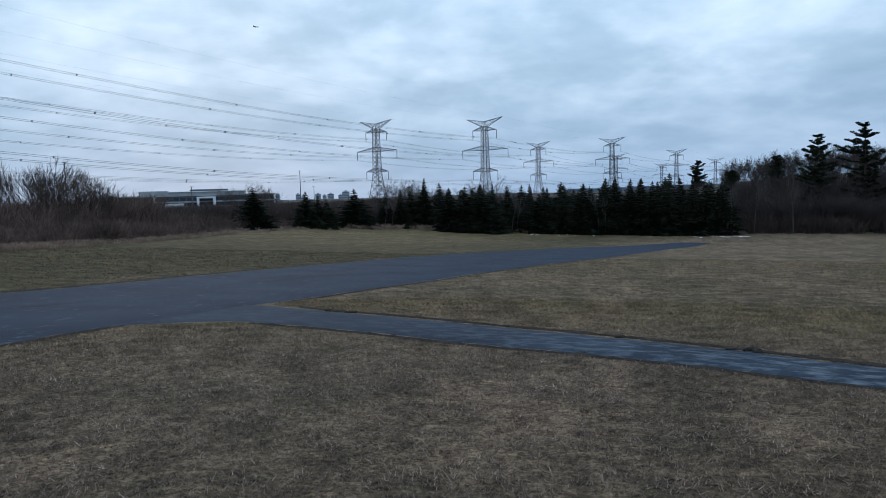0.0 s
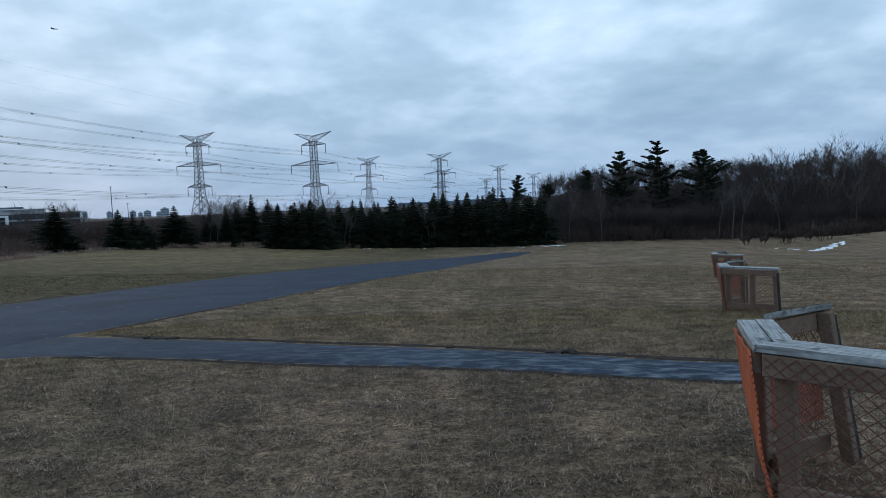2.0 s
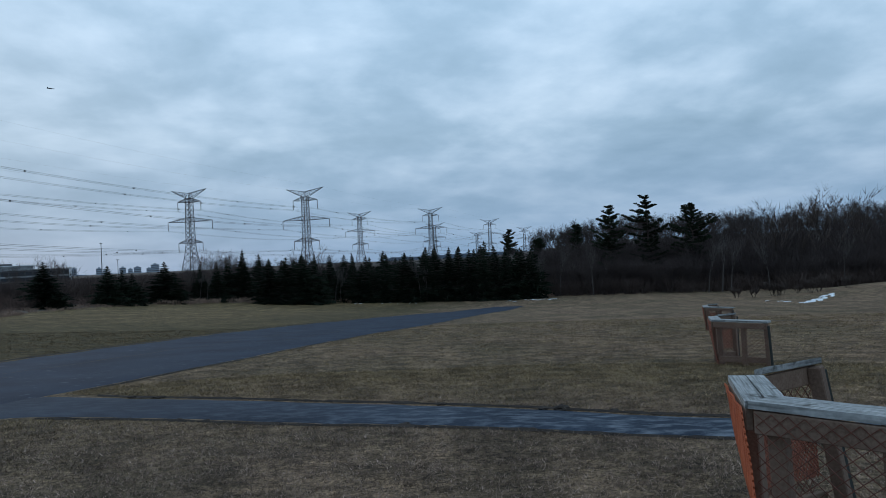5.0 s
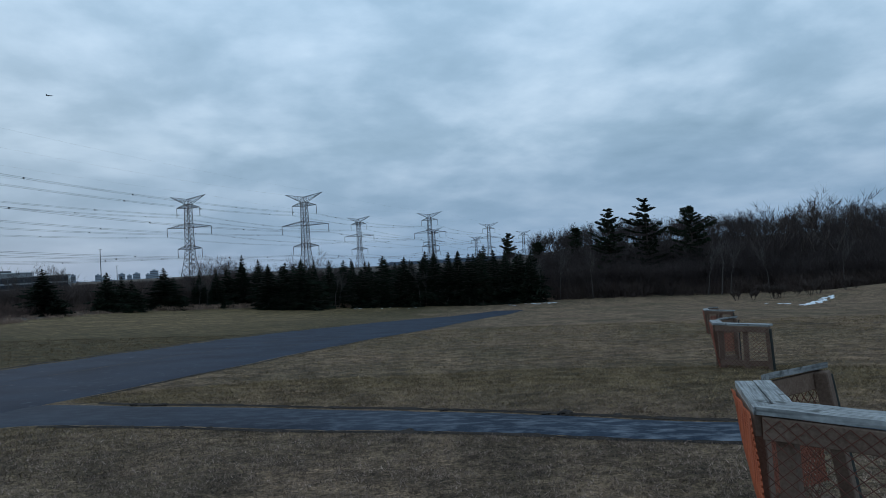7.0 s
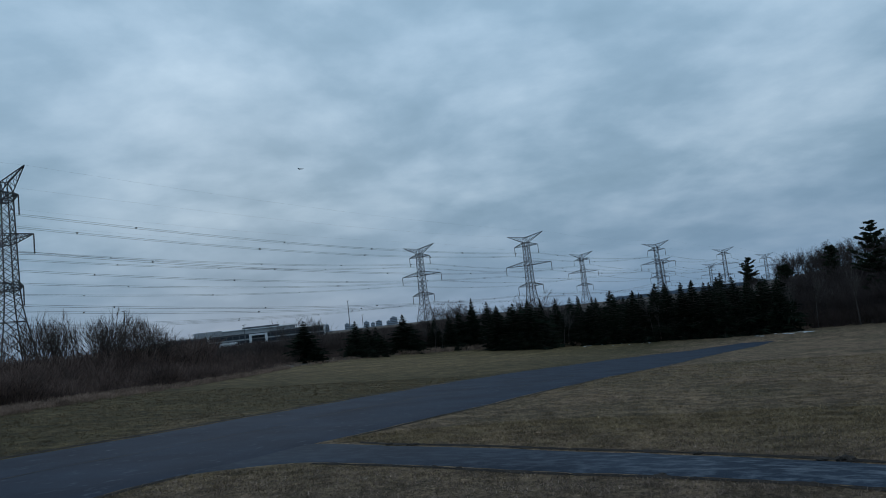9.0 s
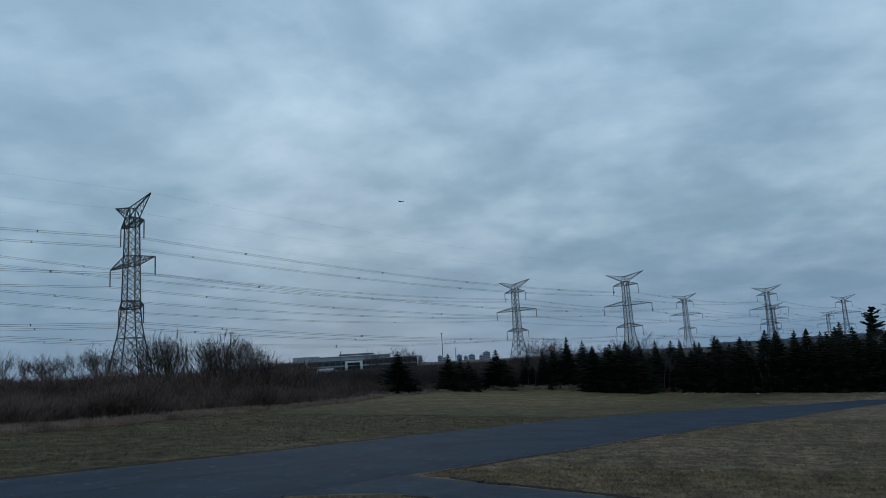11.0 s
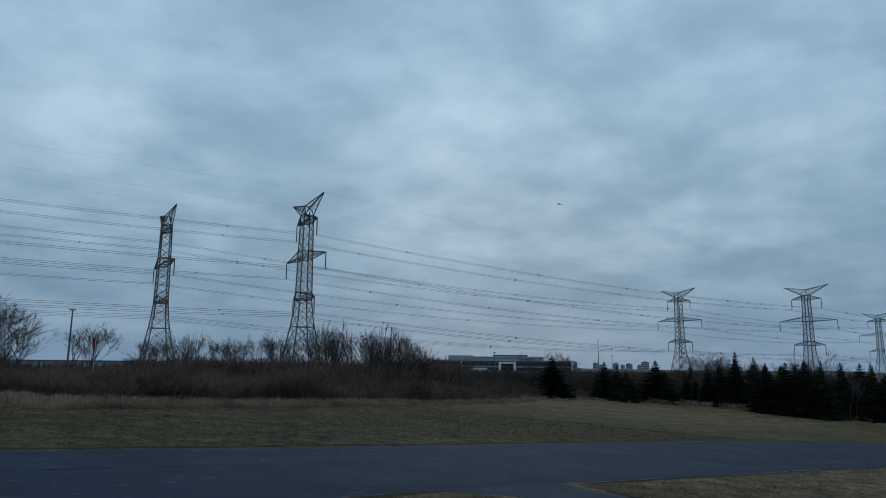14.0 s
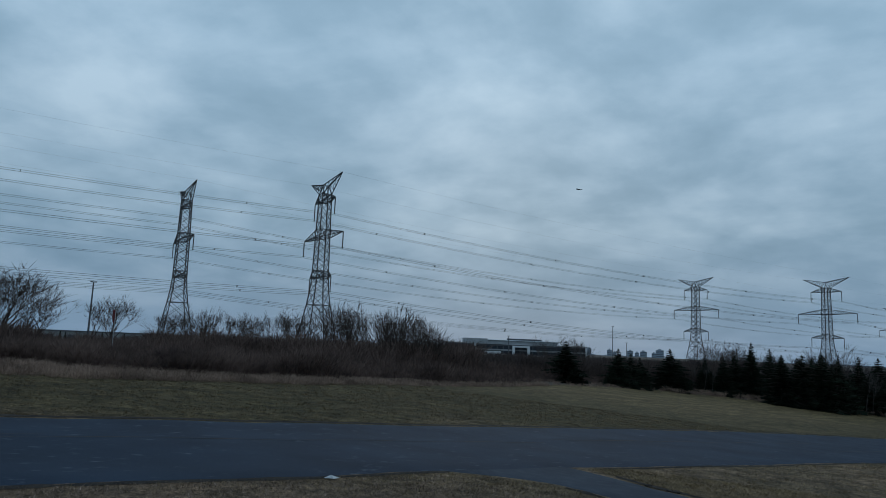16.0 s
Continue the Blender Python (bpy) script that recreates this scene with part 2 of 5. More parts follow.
def asphalt_material(name, lo, hi, c1, c2, stretch, pale, amount, fade=None):
    """Old blue-grey asphalt: broad stains, pale rubbed streaks along its length, fine stones."""
    m = material(name, c1, c2, 0.5, 0.9, 55, 0.25, spec=0.10)
    nt = m.node_tree
    N, L = nt.nodes.new, nt.links.new
    b = nt.nodes["Principled BSDF"]
    base = b.inputs["Base Color"].links[0].from_socket
    tc = N("ShaderNodeTexCoord")
    turn, mp = N("ShaderNodeMapping"), N("ShaderNodeMapping")
    turn.inputs["Rotation"].default_value = (0, 0, radians(22.4))
    mp.inputs["Scale"].default_value = stretch
    L(tc.outputs["Object"], turn.inputs[0]); L(turn.outputs[0], mp.inputs[0])
    n = N("ShaderNodeTexNoise"); n.inputs["Scale"].default_value, n.inputs["Detail"].default_value, n.inputs["Roughness"].default_value = 1.5, 6, 0.62
    L(mp.outputs[0], n.inputs["Vector"])
    r = N("ShaderNodeValToRGB")
    r.color_ramp.elements[0].position, r.color_ramp.elements[0].color = lo, (0, 0, 0, 1)
    r.color_ramp.elements[1].position, r.color_ramp.elements[1].color = hi, (1, 1, 1, 1)
    L(n.outputs[0], r.inputs[0])
    x = N("ShaderNodeMix"); x.data_type = 'RGBA'
    x.inputs["B"].default_value = (*pale, 1)
    fac = N("ShaderNodeMath"); fac.operation = 'MULTIPLY'; fac.inputs[1].default_value = amount
    L(r.outputs[0], fac.inputs[0]); L(base, x.inputs["A"])
    if fade:
        sep, rg, mul = N("ShaderNodeSeparateXYZ"), N("ShaderNodeMapRange"), N("ShaderNodeMath")
        mul.operation = 'MULTIPLY'
        rg.inputs[1].default_value, rg.inputs[2].default_value = fade
        rg.inputs[3].default_value, rg.inputs[4].default_value = 0.12, 1.0
        L(turn.outputs[0], sep.inputs[0]); L(sep.outputs[0], rg.inputs[0])
        L(fac.outputs[0], mul.inputs[0]); L(rg.outputs[0], mul.inputs[1]); L(mul.outputs[0], x.inputs[0])
    else:
        L(fac.outputs[0], x.inputs[0])
    L(x.outputs["Result"], b.inputs["Base Color"])
    return m


GRASS_OLIVE, GRASS_BROWN, GRASS_STRAW = (0.118, 0.091, 0.062), (0.185, 0.123, 0.092), (0.275, 0.192, 0.135)
M_GRASS = grass_material()
M_BLADE = blade_material("dry_blades", (0.95, 0.95, 1.08))
M_BLADE_OLIVE = blade_material("olive_straw_blades", (0.88, 0.88, 0.70))
M_BLADE_DARK = blade_material("dull_olive_blades", (0.49, 0.47, 0.36))
M_ASPHALT = asphalt_material("old_asphalt", 0.60, 0.76, (0.009, 0.0165, 0.031), (0.023, 0.038, 0.064), (3.0, 1.6, 1), (0.12, 0.14, 0.17), 0.6)
M_PATH = asphalt_material("worn_path_asphalt", 0.46, 0.68, (0.012, 0.020, 0.034), (0.030, 0.044, 0.066), (1.6, 3.0, 1), (0.17, 0.195, 0.23), 0.75, (-6.5, 2.0))
M_BOARD_SIDE = board_material("silvered_board", math.atan2(0.72, 0.43))
M_BOARD_FRONT = board_material("silvered_front_board", math.atan2(-1.47, 0.86))
M_BOARD_BACK = board_material("silvered_back_board", math.atan2(0.28, 0.99))
M_POST = material("stained_post", (0.125, 0.080, 0.058), (0.215, 0.148, 0.112), 4, 0.9, 50, 0.4, per_piece=0.15)
M_NET = material("orange_netting", (0.38, 0.085, 0.038), (0.52, 0.14, 0.062), 6, 0.6, 50, 0)
M_NET_OLD = material("faded_orange_netting", (0.21, 0.070, 0.044), (0.30, 0.105, 0.068), 6, 0.7, 50, 0)
M_RUST = material("rusty_wire", (0.075, 0.028, 0.021), (0.16, 0.060, 0.040), 6, 0.8, 50, 0)
M_STEELPOST = material("green_steel_post", (0.018, 0.021, 0.020), (0.034, 0.038, 0.036), 6, 0.6, 50, 0.1)
M_SPRUCE = material("spruce_needles", (0.008, 0.013, 0.009), (0.022, 0.030, 0.019), 1.2, 0.95, 12, 0, per_piece=0.25, spec=0.05)
M_PINE = material("pine_needles", (0.016, 0.022, 0.015), (0.042, 0.050, 0.032), 1.2, 0.95, 12, 0, per_piece=0.2, spec=0.05)
M_BARK = material("grey_bark", (0.036, 0.027, 0.024), (0.088, 0.066, 0.058), 3, 0.95, 30, 0, per_piece=0.15)
M_WOODS = material("winter_wood_bark", (0.028, 0.021, 0.021), (0.068, 0.051, 0.047), 0.15, 0.95, 8, 0)
M_BIRCH = material("pale_bark", (0.050, 0.043, 0.040), (0.105, 0.092, 0.085), 3, 0.9, 20, 0)
M_BRUSH = material("brush_stems", (0.048, 0.030, 0.026), (0.180, 0.120, 0.098), 0.22, 0.95, 3, 0, low=0.40, high=0.62)
M_UNDER = material("undergrowth_stems", (0.034, 0.024, 0.022), (0.092, 0.065, 0.056), 0.12, 0.95, 2, 0, low=0.38, high=0.62)
M_REED = material("dry_weeds", (0.135, 0.090, 0.070), (0.42, 0.292, 0.222), 0.6, 0.95, 8, 0, low=0.40, high=0.62)
M_STEEL = material("galvanised_steel", (0.030, 0.033, 0.039), (0.060, 0.065, 0.074), 0.5, 0.75, 6, 0)
M_WIRE = material("aluminium_cable", (0.035, 0.040, 0.046), (0.06, 0.066, 0.074), 0.5, 0.7, 6, 0)
M_INSUL = material("dark_insulator", (0.03, 0.03, 0.035), (0.06, 0.06, 0.065), 2, 0.5, 20, 0)
M_SHED = material("weathered_pale_cladding", (0.20, 0.205, 0.205), (0.30, 0.30, 0.295), 0.15, 0.8, 3, 0.05)
M_CONCRETE = material("grey_concrete", (0.24, 0.25, 0.26), (0.36, 0.37, 0.38), 0.3, 0.9, 5, 0.1)
M_WHITE = material("white_cladding", (0.62, 0.64, 0.66), (0.78, 0.79, 0.80), 0.2, 0.7, 4, 0.05)
M_DARKWALL = material("dark_cladding", (0.07, 0.075, 0.085), (0.12, 0.125, 0.135), 0.3, 0.7, 5, 0.05)
M_GLASS = material("dark_window_glass", (0.025, 0.03, 0.038), (0.04, 0.046, 0.055), 0.3, 0.12, 3, 0, spec=0.6)
M_SNOW = material("old_snow", (0.62, 0.66, 0.72), (0.82, 0.85, 0.88), 1.2, 0.8, 12, 0.4)
M_SCRUB = material("scrub_floor", (0.032, 0.025, 0.022), (0.065, 0.052, 0.042), 0.12, 0.95, 3, 0.4)
M_DIRT = material("dark_soil", (0.016, 0.013, 0.012), (0.055, 0.042, 0.034), 5, 0.95, 40, 0.5)
M_FLAG = material("faded_red_cloth", (0.10, 0.025, 0.028), (0.17, 0.045, 0.045), 3, 0.9, 20, 0.1)
M_JET = material("grey_model_paint", (0.20, 0.21, 0.23), (0.30, 0.31, 0.33), 5, 0.5, 30, 0)
# blue-grey of distance haze mixed into the ridge woods' own colour
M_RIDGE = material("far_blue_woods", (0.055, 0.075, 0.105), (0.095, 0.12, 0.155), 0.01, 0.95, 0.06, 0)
M_FARTOWER = material("far_concrete", (0.23, 0.28, 0.34), (0.31, 0.36, 0.42), 0.05, 0.9, 1, 0)

# ---------------------------------------------------------------- small builders
def mesh_object(name, verts, faces, mat, parent=None, smooth=False):
    me = bpy.data.meshes.new(name)
    me.from_pydata([tuple(v) for v in verts], [], faces)
    me.materials.append(mat)
    me.update()
    if smooth:
        me.polygons.foreach_set("use_smooth", [True] * len(me.polygons))
    ob = new(name, me)
    if parent:
        ob.parent = parent
    return ob


def tri_object(name, v, f, mat, parent=None):
    """A mesh from numpy arrays of vertices and triangles."""
    me = bpy.data.meshes.new(name)
    me.vertices.add(len(v)); me.vertices.foreach_set("co", np.asarray(v, dtype=np.float32).ravel())
    me.loops.add(len(f) * 3); me.loops.foreach_set("vertex_index", np.asarray(f, dtype=np.int32).ravel())
    me.polygons.add(len(f)); me.polygons.foreach_set("loop_start", np.arange(0, len(f) * 3, 3, dtype=np.int32))
    me.materials.append(mat)
    me.update(calc_edges=True)
    ob = new(name, me)
    if parent:
        ob.parent = parent
    return ob


def part(name, bm, mat, parent, label=""):
    me = bpy.data.meshes.new(name)
    bm.to_mesh(me)
    bm.free()
    me.materials.append(mat)
    ob = new(name, me)
    ob.parent = parent
    if label:
        ob["label"] = label
    return ob


def beam(bm, p, q, w, h=None, up=(0, 0, 1), bevel=0.0):
    """A bar of section w x h from p to q, added to bm."""
    h = h or w
    p, q = Vector(p), Vector(q)
    d = (q - p).normalized()
    u = Vector(up)
    if abs(d.dot(u)) > 0.98:
        u = Vector((1, 0, 0))
    s = d.cross(u).normalized()
    u = s.cross(d)
    vs = []
    for e in (p, q):
        for a, b in ((-1, -1), (1, -1), (1, 1), (-1, 1)):
            vs.append(bm.verts.new(e + s * a * w / 2 + u * b * h / 2))
    fs = [bm.faces.new([vs[i] for i in ix]) for ix in ((3, 2, 1, 0), (4, 5, 6, 7), (0, 1, 5, 4), (1, 2, 6, 5), (2, 3, 7, 6), (3, 0, 4, 7))]
    if bevel:
        es = {e for f in fs for e in f.edges}
        bmesh.ops.bevel(bm, geom=list(es), offset=bevel, segments=1, affect='EDGES')


def bar(name, p, q, w, h, mat, parent, up=(0, 0, 1), bevel=0.0, label=""):
    bm = bmesh.new()
    beam(bm, p, q, w, h, up, bevel)
    return part(name, bm, mat, parent, label)


def box_bm(x0, x1, y0, y1, z0, z1):
    bm = bmesh.new()
    bmesh.ops.create_cube(bm, size=1)
    for v in bm.verts:
        v.co = Vector((x0 if v.co.x < 0 else x1, y0 if v.co.y < 0 else y1, z0 if v.co.z < 0 else z1))
    return bm


def tubes(segments, sides=3):
    """Numpy tapered tubes: segments are rows of p(3), q(3), r0, r1."""
    s = np.asarray(segments, dtype=float)
    p, q, r0, r1 = s[:, :3], s[:, 3:6], s[:, 6], s[:, 7]
    d = q - p
    d /= np.linalg.norm(d, axis=1)[:, None] + 1e-9
    ref = np.where(np.abs(d[:, 2:3]) > 0.9, [[1.0, 0, 0]], [[0, 0, 1.0]])
    a = np.cross(d, ref); a /= np.linalg.norm(a, axis=1)[:, None] + 1e-9
    b = np.cross(d, a)
    n = len(s)
    V = np.empty((n, 2 * sides, 3))
    for k in range(sides):
        c, e = math.cos(2 * math.pi * k / sides), math.sin(2 * math.pi * k / sides)
        V[:, k] = p + (a * c + b * e) * r0[:, None]
        V[:, sides + k] = q + (a * c + b * e) * r1[:, None]
    F = []
    base = np.arange(n)[:, None] * 2 * sides
    for k in range(sides):
        j = (k + 1) % sides
        F.append(base + np.array([[k, j, sides + j]]))
        F.append(base + np.array([[k, sides + j, sides + k]]))
    return V.reshape(-1, 3), np.concatenate(F)


def twigs(segments, fat=1.7, seed=1):
    """Fine twigs and stems: one slender triangle each, turned at random about its length."""
    r = np.random.default_rng(seed)
    s = np.asarray(segments, dtype=float)
    p, q, w = s[:, :3], s[:, 3:6], s[:, 6] * fat
    d = q - p
    d /= np.linalg.norm(d, axis=1)[:, None] + 1e-9
    a = np.cross(d, r.normal(0, 1, (len(s), 3)))
    a /= np.linalg.norm(a, axis=1)[:, None] + 1e-9
    V = np.stack([p - a * w[:, None], p + a * w[:, None], q + d * 0.15 * np.linalg.norm(q - p, axis=1)[:, None]], 1)
    return V.reshape(-1, 3), np.arange(3 * len(s)).reshape(-1, 3)


# ---------------------------------------------------------------- the lie of the land
RUN = radians(22.4)                       # the runway's bearing
UX, UY = math.sin(RUN), math.cos(RUN)     # u runs along it, v to its left
VX, VY = -UY, UX


def smooth(a, b, x):
    w = np.clip((x - a) / (b - a), 0, 1)
    return w * w * (3 - 2 * w)


def terrain(x, y):
    x, y = np.asarray(x, dtype=float), np.asarray(y, dtype=float)
    u, v = x * UX + y * UY, x * VX + y * VY
    k = np.clip(u - 100, 0, 40)
    fall = np.where(u < 100, -0.07 * np.clip(u, -20, 100), -7 - 0.07 * k + 0.07 * k * k / 80)
    cap = 41 + 0.35 * np.clip(u - 10, 0, 90)
    vv = -7.0 * np.log(np.exp(-np.clip(v, -50, 4000) / 7.0) + np.exp(-cap / 7.0))
    vv = np.clip(vv, 0, None)
    near = fall + 0.00075 * vv * vv
    d, az = np.hypot(x, y), np.degrees(np.arctan2(x, y))
    w = smooth(150, 300, d)
    far = -4 - 22 * smooth(900, 2400, d)
    z = near * (1 - w) + far * w
    z = z + HILL * smooth(12, 30, az) * smooth(150, 245, d) * (1 - smooth(500, 900, d)) * (1 - smooth(95, 120, az))
    # the shallow ditch with the snow, and the bank behind it
    z = z + 2.3 * smooth(38, 50, az) * np.exp(-((d - 128) / 20) ** 2) * (1 - smooth(80, 100, az))
    for px, py, pz in ((-182, 168, 0.9), (-128, 174, 1.0)):
        w = np.exp(-((x - px) ** 2 + (y - py) ** 2) / 900.0)
        z = z * (1 - w) + (pz + 0.3) * w
    z = z + 0.14 * np.exp(-((x - 2.6) ** 2 + (y - 2.2) ** 2) / 4.0)
    z = z + 0.02 * np.sin(x * 0.9 + 1.3 * np.sin(y * 0.45)) * np.sin(y * 0.8) * np.clip(d / 8, 0, 1)
    return z


HILL = 8.5


def ground_z(x, y):
    return float(terrain(x, y))


def at(az, d, dz=0.0):
    """The point of the ground at that bearing and distance."""
    x, y = d * math.sin(radians(az)), d * math.cos(radians(az))
    return Vector((x, y, ground_z(x, y) + dz))


def uv(u, v):
    return u * UX + v * VX, u * UY + v * VY


def build_ground():
    n = 150
    s = np.linspace(-1, 1, 2 * n + 1)
    c = np.sinh(s * 7.2) / math.sinh(7.2) * 4600
    X, Y = np.meshgrid(c, c)
    Z = terrain(X, Y)
    verts = np.stack([X, Y, Z], -1).reshape(-1, 3)
    m = 2 * n + 1
    i = (np.arange(m - 1)[:, None] * m + np.arange(m - 1)[None]).ravel()
    f = np.concatenate([np.stack([i, i + 1, i + m + 1], 1), np.stack([i, i + m + 1, i + m], 1)])
    ob = tri_object("ground", verts, f, M_GRASS)
    ob.data.polygons.foreach_set("use_smooth", [True] * len(ob.data.polygons))
    me = ob.data
    me.materials.append(M_SCRUB)
    fc = verts[f].mean(1)
    az, d = np.degrees(np.arctan2(fc[:, 0], fc[:, 1])), np.hypot(fc[:, 0], fc[:, 1])
    edge = np.interp(az, [-75, -66, -58, -51, -43, -34, -25, -20, -15, -8, 2, 12, 23, 36, 44, 60], [42, 33, 34, 35, 39, 49, 62, 77, 102, 132, 146, 150, 152, 154, 172, 172])
    me.polygons.foreach_set("material_index", (d > edge).astype(np.int32))
    tagged(ob, "sloping field of olive and straw-brown winter grass", "ground", kind="structure")


build_ground()


def strip(name, near_edge, far_edge, along, lift, mat, ragged, across=10):
    """A paved sheet that follows the ground; its edges are functions of the way along."""
    verts, faces = [], []
    for s in along:
        a, b = near_edge(s), far_edge(s)
        wob = lambda k: ragged * (noise.noise(Vector((s * 1.1, k, 0))) + 0.6 * noise.noise(Vector((s * 4.3, k, 5))))
        a, b = (a[0], a[1] + wob(1.7)), (b[0], b[1] + wob(9.1))
        for k in range(across + 1):
            w = k / across
            x, y = uv(a[0] + (b[0] - a[0]) * w, a[1] + (b[1] - a[1]) * w)
            edge = 0.05 if k in (0, across) else 0.0
            verts.append((x, y, ground_z(x, y) + lift - edge))
    n = across + 1
    for i in range(len(along) - 1):
        for k in range(across):
            q = i * n + k
            faces.append((q, q + n, q + n + 1, q + 1))
    return mesh_object(name, verts, faces, mat, smooth=True)


def interp(s, xs, ys):
    return float(np.interp(s, xs, ys))


RUN_U = [-40, 0, 8, 14, 20, 28, 40, 51, 70, 90, 112, 122]
RUN_NEAR = [10.0, 10.0, 10.35, 10.3, 9.95, 9.9, 9.2, 7.9, 7.0, 5.8, 3.2, 1.8]
RUN_FAR = [17.3, 17.4, 17.8, 18.1, 18.6, 19.2, 19.9, 19.9, 18.6, 16.2, 11.2, 7.2]
us = [-40 + 0.5 * i for i in range(325)]
runway = strip("road", lambda s: (s, interp(s, RUN_U, RUN_NEAR)), lambda s: (s, interp(s, RUN_U, RUN_FAR)), us, 0.030, M_ASPHALT, 0.10, 16)
tagged(runway, "long worn blue-grey asphalt model runway in the grass", "runway", kind="structure")

PATH_V = [-14, -2.5, 0, 2.6, 5.5, 8, 10.2]
PATH_LO = [5.2, 8.45, 9.2, 9.75, 10.25, 10.55, 10.7]
PATH_HI = [6.9, 10.25, 11.1, 12.0, 12.6, 12.95, 13.6]
vs_ = [-14 + 0.25 * i for i in range(99)]


def path_strip():
    verts, faces, across = [], [], 6
    for s in vs_:
        a = interp(s, PATH_V, PATH_LO) + 0.06 * noise.noise(Vector((s * 1.7, 3, 0))) + 0.05 * noise.noise(Vector((s * 6, 3, 0)))
        b = interp(s, PATH_V, PATH_HI) + 0.06 * noise.noise(Vector((s * 1.7, 8, 0))) + 0.05 * noise.noise(Vector((s * 6, 8, 0)))
        if s > 8.6:
            a -= 0.9 * (s - 8.6) ** 2 * 0.6
        for k in range(across + 1):
            x, y = uv(a + (b - a) * k / across, s)
            verts.append((x, y, ground_z(x, y) + 0.024 - (0.05 if k in (0, across) else 0)))
    n = across + 1
    for i in range(len(vs_) - 1):
        for k in range(across):
            q = i * n + k
            faces.append((q, q + 1, q + n + 1, q + n))
    ob = mesh_object("pavement", verts, faces, M_PATH, smooth=True)
    tagged(ob, "narrow cracked asphalt taxi path crossing the grass", "path", kind="structure")


path_strip()


def verge(name, edge, along, width, swap, seed):
    """A crumbling band of bare soil where turf meets asphalt."""
    verts, faces = [], []
    for s in along:
        e = edge(s)
        n1 = noise.noise(Vector((s * 2.3, seed, 0))) + 0.7 * noise.noise(Vector((s * 7.1, seed, 2)))
        n2 = noise.noise(Vector((s * 2.9, seed + 5, 0))) + 0.7 * noise.noise(Vector((s * 8.3, seed, 7)))
        lo, hi = e - width * (0.45 + 0.5 * n1), e + width * (0.45 + 0.5 * n2)
        for k, q in enumerate((lo, e, hi)):
            x, y = uv(q, s) if swap else uv(s, q)
            verts.append((x, y, ground_z(x, y) + (0.034 + 0.02 * n1 if k == 1 else 0.006)))
    for i in range(len(along) - 1):
        for k in range(2):
            q = 3 * i + k
            faces.append((q, q + 1, q + 4, q + 3))
    ob = mesh_object(name, verts, faces, M_DIRT)
    tagged(ob, "crumbling dark soil edge between turf and asphalt", "verge", kind="structure")


fine_u = [-40 + 0.3 * i for i in range(520)]
fine_v = [-14 + 0.12 * i for i in range(195)]
verge("trim_1", lambda s: interp(s, RUN_U, RUN_FAR) + 0.02, fine_u, 0.17, False, 1)
verge("trim_2", lambda s: interp(s, RUN_U, RUN_NEAR), [q for q in fine_u if q > 14], 0.12, False, 2)
verge("trim_3", lambda s: interp(s, RUN_U, RUN_NEAR), [q for q in fine_u if q < 9.3], 0.12, False, 3)
verge("trim_4", lambda s: interp(s, PATH_V, PATH_HI), fine_v, 0.12, True, 4)
verge("trim_5", lambda s: interp(s, PATH_V, PATH_LO), [q for q in fine_v if q < 8.6], 0.10, True, 5)

# ---------------------------------------------------------------- trees
rng = np.random.default_rng(7)


def bare_segments(seed, height, levels=5, spread=0.55, stems=1, twig=0.012, r0=None, first=0.30, rise=0.0, keep=(0.55, 0.85), limb=0.62):
    """Branches of a leafless tree as tapered segments."""
    r = random.Random(seed)
    segs = []

    def grow(p, d, length, rad, lv):
        steps = 2 if lv > 1 else 1
        for i in range(steps):
            d = (d + Vector((r.uniform(-1, 1), r.uniform(-1, 1), r.uniform(-0.3, 0.5))) * 0.20).normalized()
            q = p + d * (length / steps)
            r1 = max(rad * (0.8 if steps == 2 else 0.5), twig * 0.5)
            segs.append((*p, *q, rad, r1))
            p, rad = q, r1
            if lv > 0 and (i == steps - 1 or r.random() < 0.7):
                for _ in range(r.choice((2, 2, 3))):
                    side = Vector((r.uniform(-1, 1), r.uniform(-1, 1), r.uniform(-0.15, 0.75))).normalized()
                    nd = (d + side * spread * r.uniform(0.7, 1.4) + Vector((0, 0, rise))).normalized()
                    grow(p, nd, length * r.uniform(*keep), max(rad * limb, twig), lv - 1)

    for s in range(stems):
        a = r.uniform(0, 6.28)
        lean = Vector((math.cos(a), math.sin(a), 0)) * (0.0 if stems == 1 else r.uniform(0.1, 0.45))
        base = Vector((math.cos(a), math.sin(a), 0)) * (0 if stems == 1 else r.uniform(0.05, 0.25))
        grow(base, (Vector((0, 0, 1)) + lean).normalized(), height * first, (r0 or height * 0.023) / (1 if stems == 1 else 1.6), levels)
    a = np.array(segs)
    top = 0.5 * float(np.percentile(a[:, 5], 98.5) + a[:, 5].max())
    a[:, :6] *= height / top
    return a


def bare_tree(seed, height, stems=1, levels=5, spread=0.55, rise=0.10, first=0.24):
    e = new("bare_tree")
    segs = bare_segments(seed, height, levels, spread, stems, twig=0.017, first=first, rise=rise, keep=(0.60, 0.90), limb=0.72)
    thick = segs[:, 6] > height * 0.0042
    v, f = tubes(segs[thick], 5)
    tri_object("trunk", v, f, M_BARK, e)
    v, f = twigs(segs[~thick], 1.0, seed)
    tri_object("crown", v, f, M_BARK, e)
    return e


